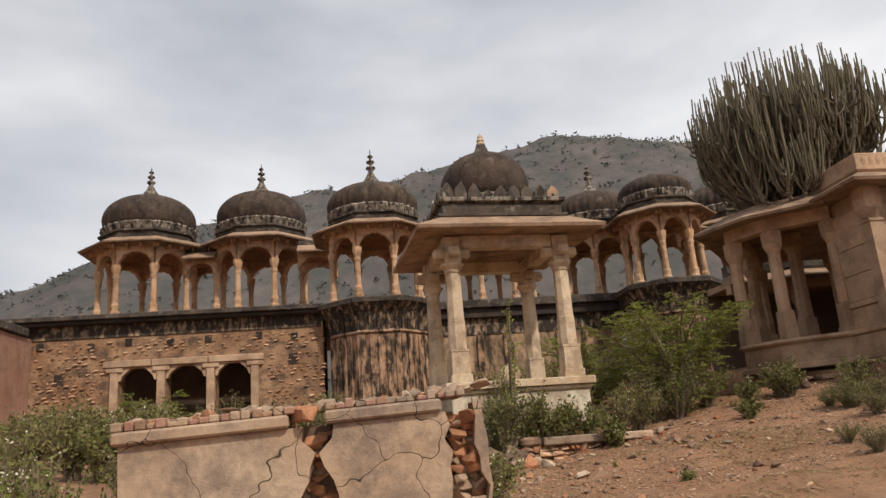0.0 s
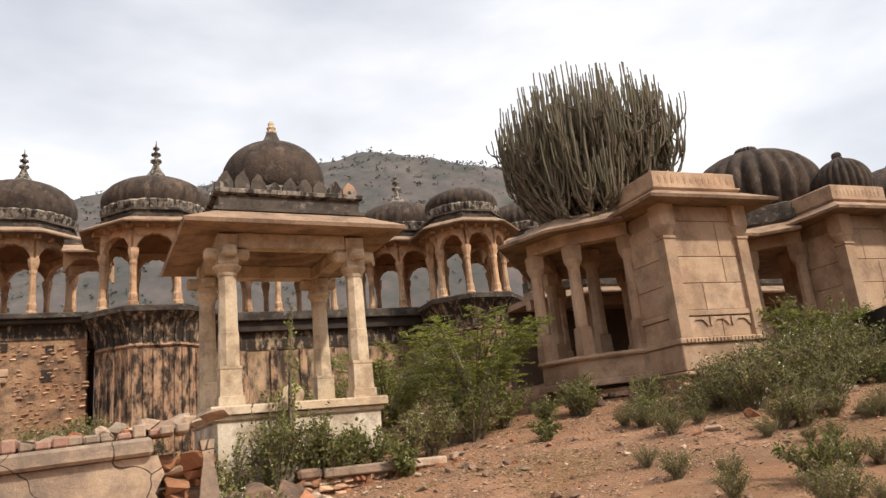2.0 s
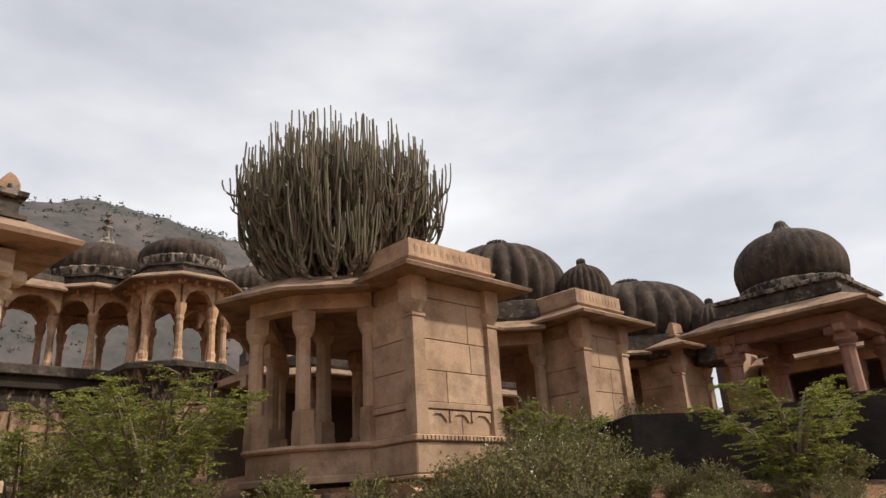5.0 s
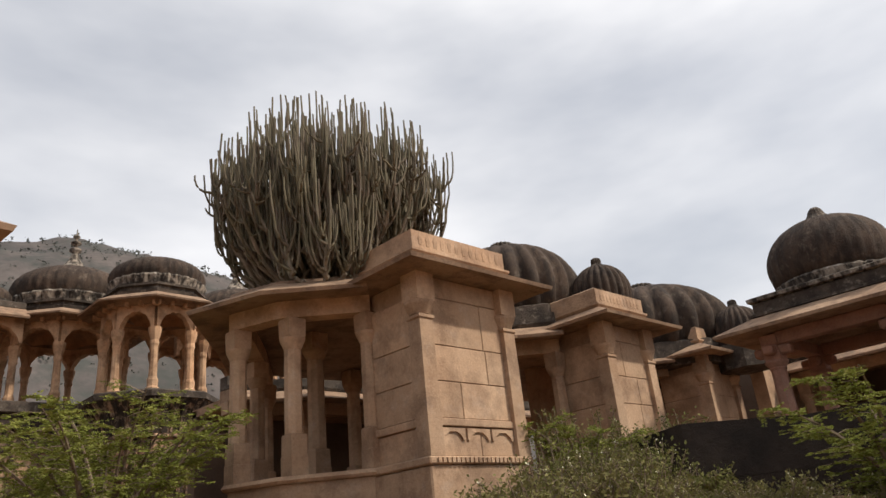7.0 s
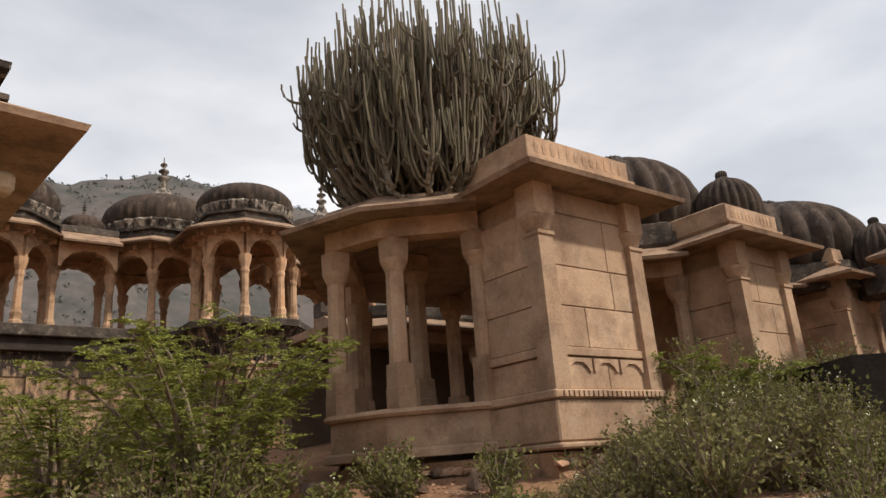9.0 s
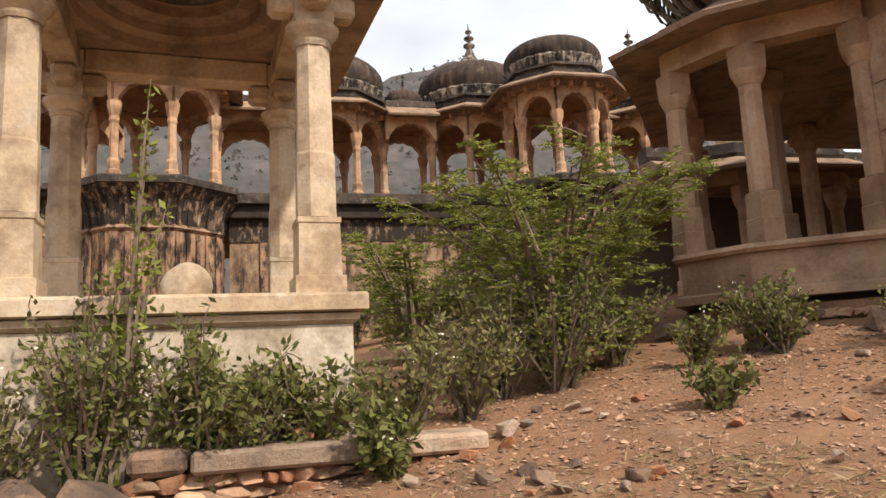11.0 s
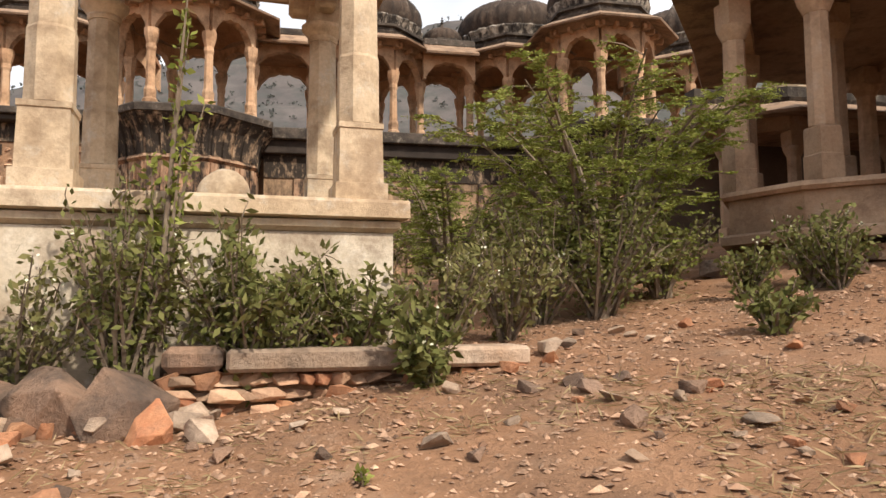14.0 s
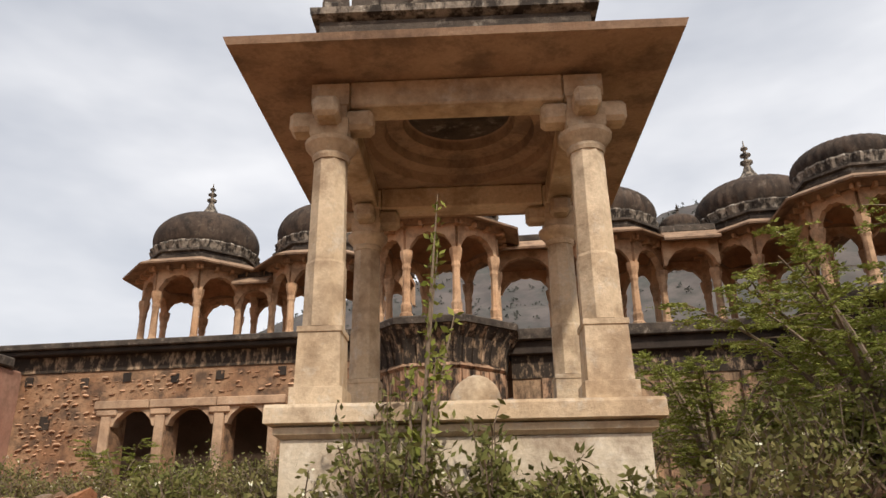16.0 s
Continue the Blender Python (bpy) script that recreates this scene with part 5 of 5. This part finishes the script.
for i, (x, y, h, q) in enumerate(((12.6, 10.9, 1.0, 0.55), (12.0, 10.4, 0.8, 0.5), (12.2, 9.6, 0.8, 0.5), (13.2, 9.9, 0.9, 0.6), (13.9, 10.8, 1.1, 0.6), (14.8, 10.6, 1.0, 0.6), (11.2, 10.4, 0.55, 0.45), (12.9, 8.4, 0.8, 0.55), (14.2, 7.4, 0.9, 0.6), (12.0, 7.8, 0.7, 0.5), (11.0, 9.2, 0.5, 0.4), (13.2, 11.6, 1.2, 0.5), (15.4, 11.3, 1.0, 0.6), (12.25, 11.7, 1.5, 0.35), (9.7, 10.3, 0.5, 0.35), (10.3, 8.0, 0.5, 0.4))):
    if x > 12.2 and y < 10.4:
        x -= 1.6
    if y < 6.3 + (x - 4.5) * 0.47:
        h, q = h * 0.6, q * 0.8
    shrub(x, y, h, q, 30, 46, 0.05, 0.27, rw.choice((M_LEAF2, M_LEAF3, M_LEAF2)), 100 + i, "dusty olive scrub on the slope below the galleries", flowers=0.25)
for i in range(16):
    x, y = rw.uniform(-7.5, 2.0), rw.uniform(13.0, 22.5)
    if x > -1.6 and y < 16.0:
        continue
    shrub(x, y, rw.uniform(0.8, 1.5), rw.uniform(0.6, 1.0), 30, 46, 0.085, 0.28, rw.choice((M_LEAF3, M_LEAF2)), 200 + i, "tall yellow-green weeds before the terrace wall", flowers=0.5)
for i, (x, y, h) in enumerate(((-0.9, 7.2, 1.15), (-1.5, 7.8, 1.2), (-0.5, 8.6, 1.2), (-1.9, 9.0, 1.2), (-2.6, 9.4, 1.3), (-1.1, 10.2, 1.1), (0.4, 9.4, 1.15), (1.2, 9.0, 1.1), (2.6, 8.3, 0.75), (2.9, 9.2, 0.7), (1.9, 9.6, 1.0), (-3.2, 10.6, 1.3))):
    shrub(x, y, h, 0.5, 30, 46, 0.055, 0.27, M_LEAF3 if i % 3 else M_LEAF2, 300 + i, "yellow-green flowering weeds around the ruined wall", flowers=0.6)
for i, x in enumerate((7.0, 8.0, 9.0, 5.2, 6.2, 9.6)):
    shrub(x, 21.5 + (i % 3) * 0.6, 1.6, 1.0, 30, 46, 0.09, 0.28, M_LEAF2, 400 + i, "green undergrowth at the foot of the terrace wall")


protos = [shrub(11.0, 10.3, 0.95, 0.6, 40, 55, 0.045, 0.27, M_LEAF3, 501, "dusty olive scrub on the slope below the galleries", flowers=0.3),
          shrub(11.7, 10.8, 1.05, 0.65, 40, 55, 0.045, 0.27, M_LEAF2, 502, "dusty olive scrub on the slope below the galleries", flowers=0.2),
          shrub(10.4, 9.9, 0.8, 0.6, 40, 50, 0.05, 0.25, M_LEAF3, 503, "dusty olive scrub on the slope below the galleries", flowers=0.2)]
for i in range(110):
    x, y = rw.uniform(8.6, 14.6), rw.uniform(5.2, 11.7)
    if (x > 12.0 and y < 10.4) or (x < 11.9 and y > 11.2) or y < 16.6 - x:
        continue
    k = rw.uniform(0.6, 1.15) if y > 9.6 or x < 10.8 else rw.uniform(0.45, 0.8)
    if y < 6.3 + (x - 4.5) * 0.47:
        k = min(k, 0.42)
    o = copy_thing(rw.choice(protos), pose(x, y, ground_z(x, y) - 0.03, 0, 0, rw.uniform(0, 360)))
    o.scale = (k, k, k)
for i in range(44):
    x, y = rw.uniform(6.3, 10.8), rw.uniform(5.0, 12.0)
    k = rw.uniform(0.18, 0.5)
    if x < 7.6 and y > 9.0:
        continue
    o = copy_thing(rw.choice(protos), pose(x, y, ground_z(x, y) - 0.02, 0, 0, rw.uniform(0, 360)))
    o.scale = (k, k, k)
    tagged(o, "small dusty weeds scattered on the gravel slope")
for i in range(30):
    x, y = rw.uniform(-8.5, 1.6), rw.uniform(12.5, 23.6)
    if x > -1.6 and y < 16.0:
        continue
    k = rw.uniform(0.9, 1.5)
    o = copy_thing(rw.choice(protos), pose(x, y, ground_z(x, y) - 0.03, 0, 0, rw.uniform(0, 360)))
    o.scale = (k, k, k)
    tagged(o, "yellow-green weeds on the ground before the terrace wall")


def grass(n, x0, x1, y0, y1, seed):
    r = random.Random(seed)
    v, f = [], []
    for i in range(n):
        cx, cy = r.uniform(x0, x1), r.uniform(y0, y1)
        if noise.noise(Vector((cx * 0.7, cy * 0.7, 4))) < 0.05:
            continue
        for k in range(7):
            x, y = cx + r.gauss(0, 0.05), cy + r.gauss(0, 0.05)
            p = Vector((x, y, ground_z(x, y)))
            add_leaf(v, f, p, Vector((r.gauss(0, 1), r.gauss(0, 1), abs(r.gauss(0, 0.25)))).normalized(), r.uniform(0.03, 0.11), 0.045, r)
    tagged(raw("dry_grass", v, f, M_STRAW), "dry straw-coloured grass and stalks on the earth", "grass", kind="stuff")


grass(4200, 2.0, 14.0, 7.5, 14.0, 6)
grass(3800, 5.0, 13.0, 4.5, 11.0, 7)


def euphorbia(x, y, z):
    r = random.Random(9)
    t = thing("euphorbia_tree", (x, y, z), "huge grey-green euphorbia with upright stems growing on the roof", "tree")
    def curve(a, m, b, n):
        return [a * (1 - u) ** 2 + m * 2 * u * (1 - u) + b * u * u for u in np.linspace(0, 1, n)]

    def cap(x, y):
        q = min(1.15, math.hypot(x, y) / 1.8)
        return 3.62 - 0.92 * q ** 2.4

    def jag(pts, k):
        return [pts[0]] + [p + Vector((r.uniform(-1, 1), r.uniform(-1, 1), r.uniform(-0.5, 0.5))) * k for p in pts[1:]]

    for k in range(190):
        v, f, gv, gf = [], [], [], []
        a = 2.39996 * k
        q = math.sqrt((k + 0.5) / 180)
        out = 1.68 * q * r.uniform(0.88, 1.08)
        root = Vector((0.34 * q * math.cos(a), 0.34 * q * math.sin(a), 0.02))
        low = 0.12 + 0.50 * q ** 1.4 * r.uniform(0.35, 1.5)
        if k >= 180:
            root += Vector((-0.75, -0.85, 0.0))
            out, low = 0.45, 0.0
        tip = Vector((root.x * 0.3 + out * 1.10 * math.cos(a) + r.uniform(-0.1, 0.1), root.y * 0.3 + out * 1.10 * math.sin(a) + r.uniform(-0.1, 0.1), 0))
        tip.z = cap(tip.x, tip.y) * r.uniform(0.72, 1.05)
        if k >= 180:
            tip = root + Vector((0.35 * math.cos(a), 0.35 * math.sin(a), r.uniform(0.5, 1.1)))
        main = jag(curve(root, Vector((tip.x * 0.98, tip.y * 0.98, low)), tip, 13), 0.022)
        tube(gv, gf, main[:8], 0.042, 0.027, 6)
        tube(v, f, main[7:], 0.025, 0.014, 6)
        for j in range(12):
            i = r.randint(3, 10)
            b = main[i]
            ang = a + r.uniform(-2.4, 2.4)
            rr = r.uniform(0.08, 0.34)
            e = b + Vector((rr * math.cos(ang), rr * math.sin(ang), 0))
            e.z = cap(e.x, e.y) * r.uniform(0.62, 1.02)
            e.z = min(e.z, b.z + r.uniform(0.5, 1.7))
            if e.z < b.z + 0.15:
                continue
            sec = jag(curve(b, Vector((e.x, e.y, b.z + 0.02)), e, 8), 0.012)
            tube(v, f, sec, 0.021, 0.013, 6)
            if j % 2:
                c = sec[r.randint(2, 4)]
                ang += r.uniform(-1.8, 1.8)
                e2 = c + Vector((0.14 * math.cos(ang), 0.14 * math.sin(ang), r.uniform(0.25, 0.75)))
                e2.z = min(e2.z, cap(e2.x, e2.y) * 1.03)
                if e2.z > c.z + 0.12:
                    tube(v, f, curve(c, Vector((e2.x, e2.y, c.z + 0.02)), e2, 6), 0.018, 0.012, 6)
        st = raw("stem", gv, gf, M_STEM, t)
        tagged(raw("shoot", v, f, M_CACTUS, st), kind="stuff")
    bv, bf = [], []
    for k in range(7):
        a = k * 0.9
        tube(bv, bf, [Vector((0, 0, -0.1)), Vector((0.15 * math.cos(a), 0.15 * math.sin(a), 0.25)), Vector((0.5 * math.cos(a), 0.5 * math.sin(a), 0.6))], 0.11, 0.05, 7)
    raw("trunk", bv, bf, M_BARK, t)


euphorbia(10.53, 14.30, 5.24)


def hill_trees():
    r = random.Random(3)
    v, f = [], []
    for i in range(5200):
        x, y = r.uniform(-330, 330), r.uniform(150, 312)
        k = math.sin(min(1, ((y - 120) / 300) / 0.6) * math.pi / 2) ** 1.3
        z = (np.interp(x, RIDGE_X, RIDGE_Z) - 9) * k + k * (6 * noise.noise(Vector((x * 0.03, y * 0.03, 0))) + 2.5 * noise.noise(Vector((x * 0.11, y * 0.11, 5)))) - 3
        s = r.uniform(0.35, 0.95)
        for c in range(7):
            p = Vector((x + r.gauss(0, s * 0.6), y + r.gauss(0, s * 0.6), z + s * r.uniform(0.1, 1.3)))
            add_leaf(v, f, p, rnd_dir(r, 0.3), s * r.uniform(0.6, 1.2), 0.5, r)
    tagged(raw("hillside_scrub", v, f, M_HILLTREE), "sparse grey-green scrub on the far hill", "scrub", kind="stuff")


# leaf colours greyed to carry the haze of distance
M_HILLTREE = leafy("haze_tinted_far_scrub", (0.085, 0.09, 0.08), (0.13, 0.132, 0.118), 0.35)
hill_trees()

# ---- stones of the terrace wall, as pieces ----
ns = 0
rs = random.Random(8)
for row in range(24):
    z = 2.75 + row * 0.105
    x = -8.4 + rs.uniform(0, 0.2)
    while x < 0.3 and ns < 420:
        wdt = rs.uniform(0.09, 0.19)
        inside = any(a - 0.3 < x < b + 0.3 for a, b in ((-5.98, -1.78),)) and z < 4.55
        if not inside and rs.random() < 0.62 and z < 5.15:
            set_stone(rs.choice(FLATS), x + wdt / 2, 24.45, z, wdt * 0.62, FACADE, rz=rs.uniform(-8, 8), tilt=6)
            ns += 1
        x += wdt + 0.10
for i in range(70):
    u = i / 70
    x, y = (9.1 + 0.95 * u * 2, 13.8 - 0.95 * u * 2) if u < 0.5 else (10.1 + 1.7 * (u - 0.5) * 2, 11.95)
    set_stone(rs.choice(FLATS if rs.random() < 0.7 else DARKS), x, y - 0.02, 1.80 + 0.11 * (i % 3), rs.uniform(0.08, 0.13), g1, rz=rs.uniform(-15, 15), tilt=10)
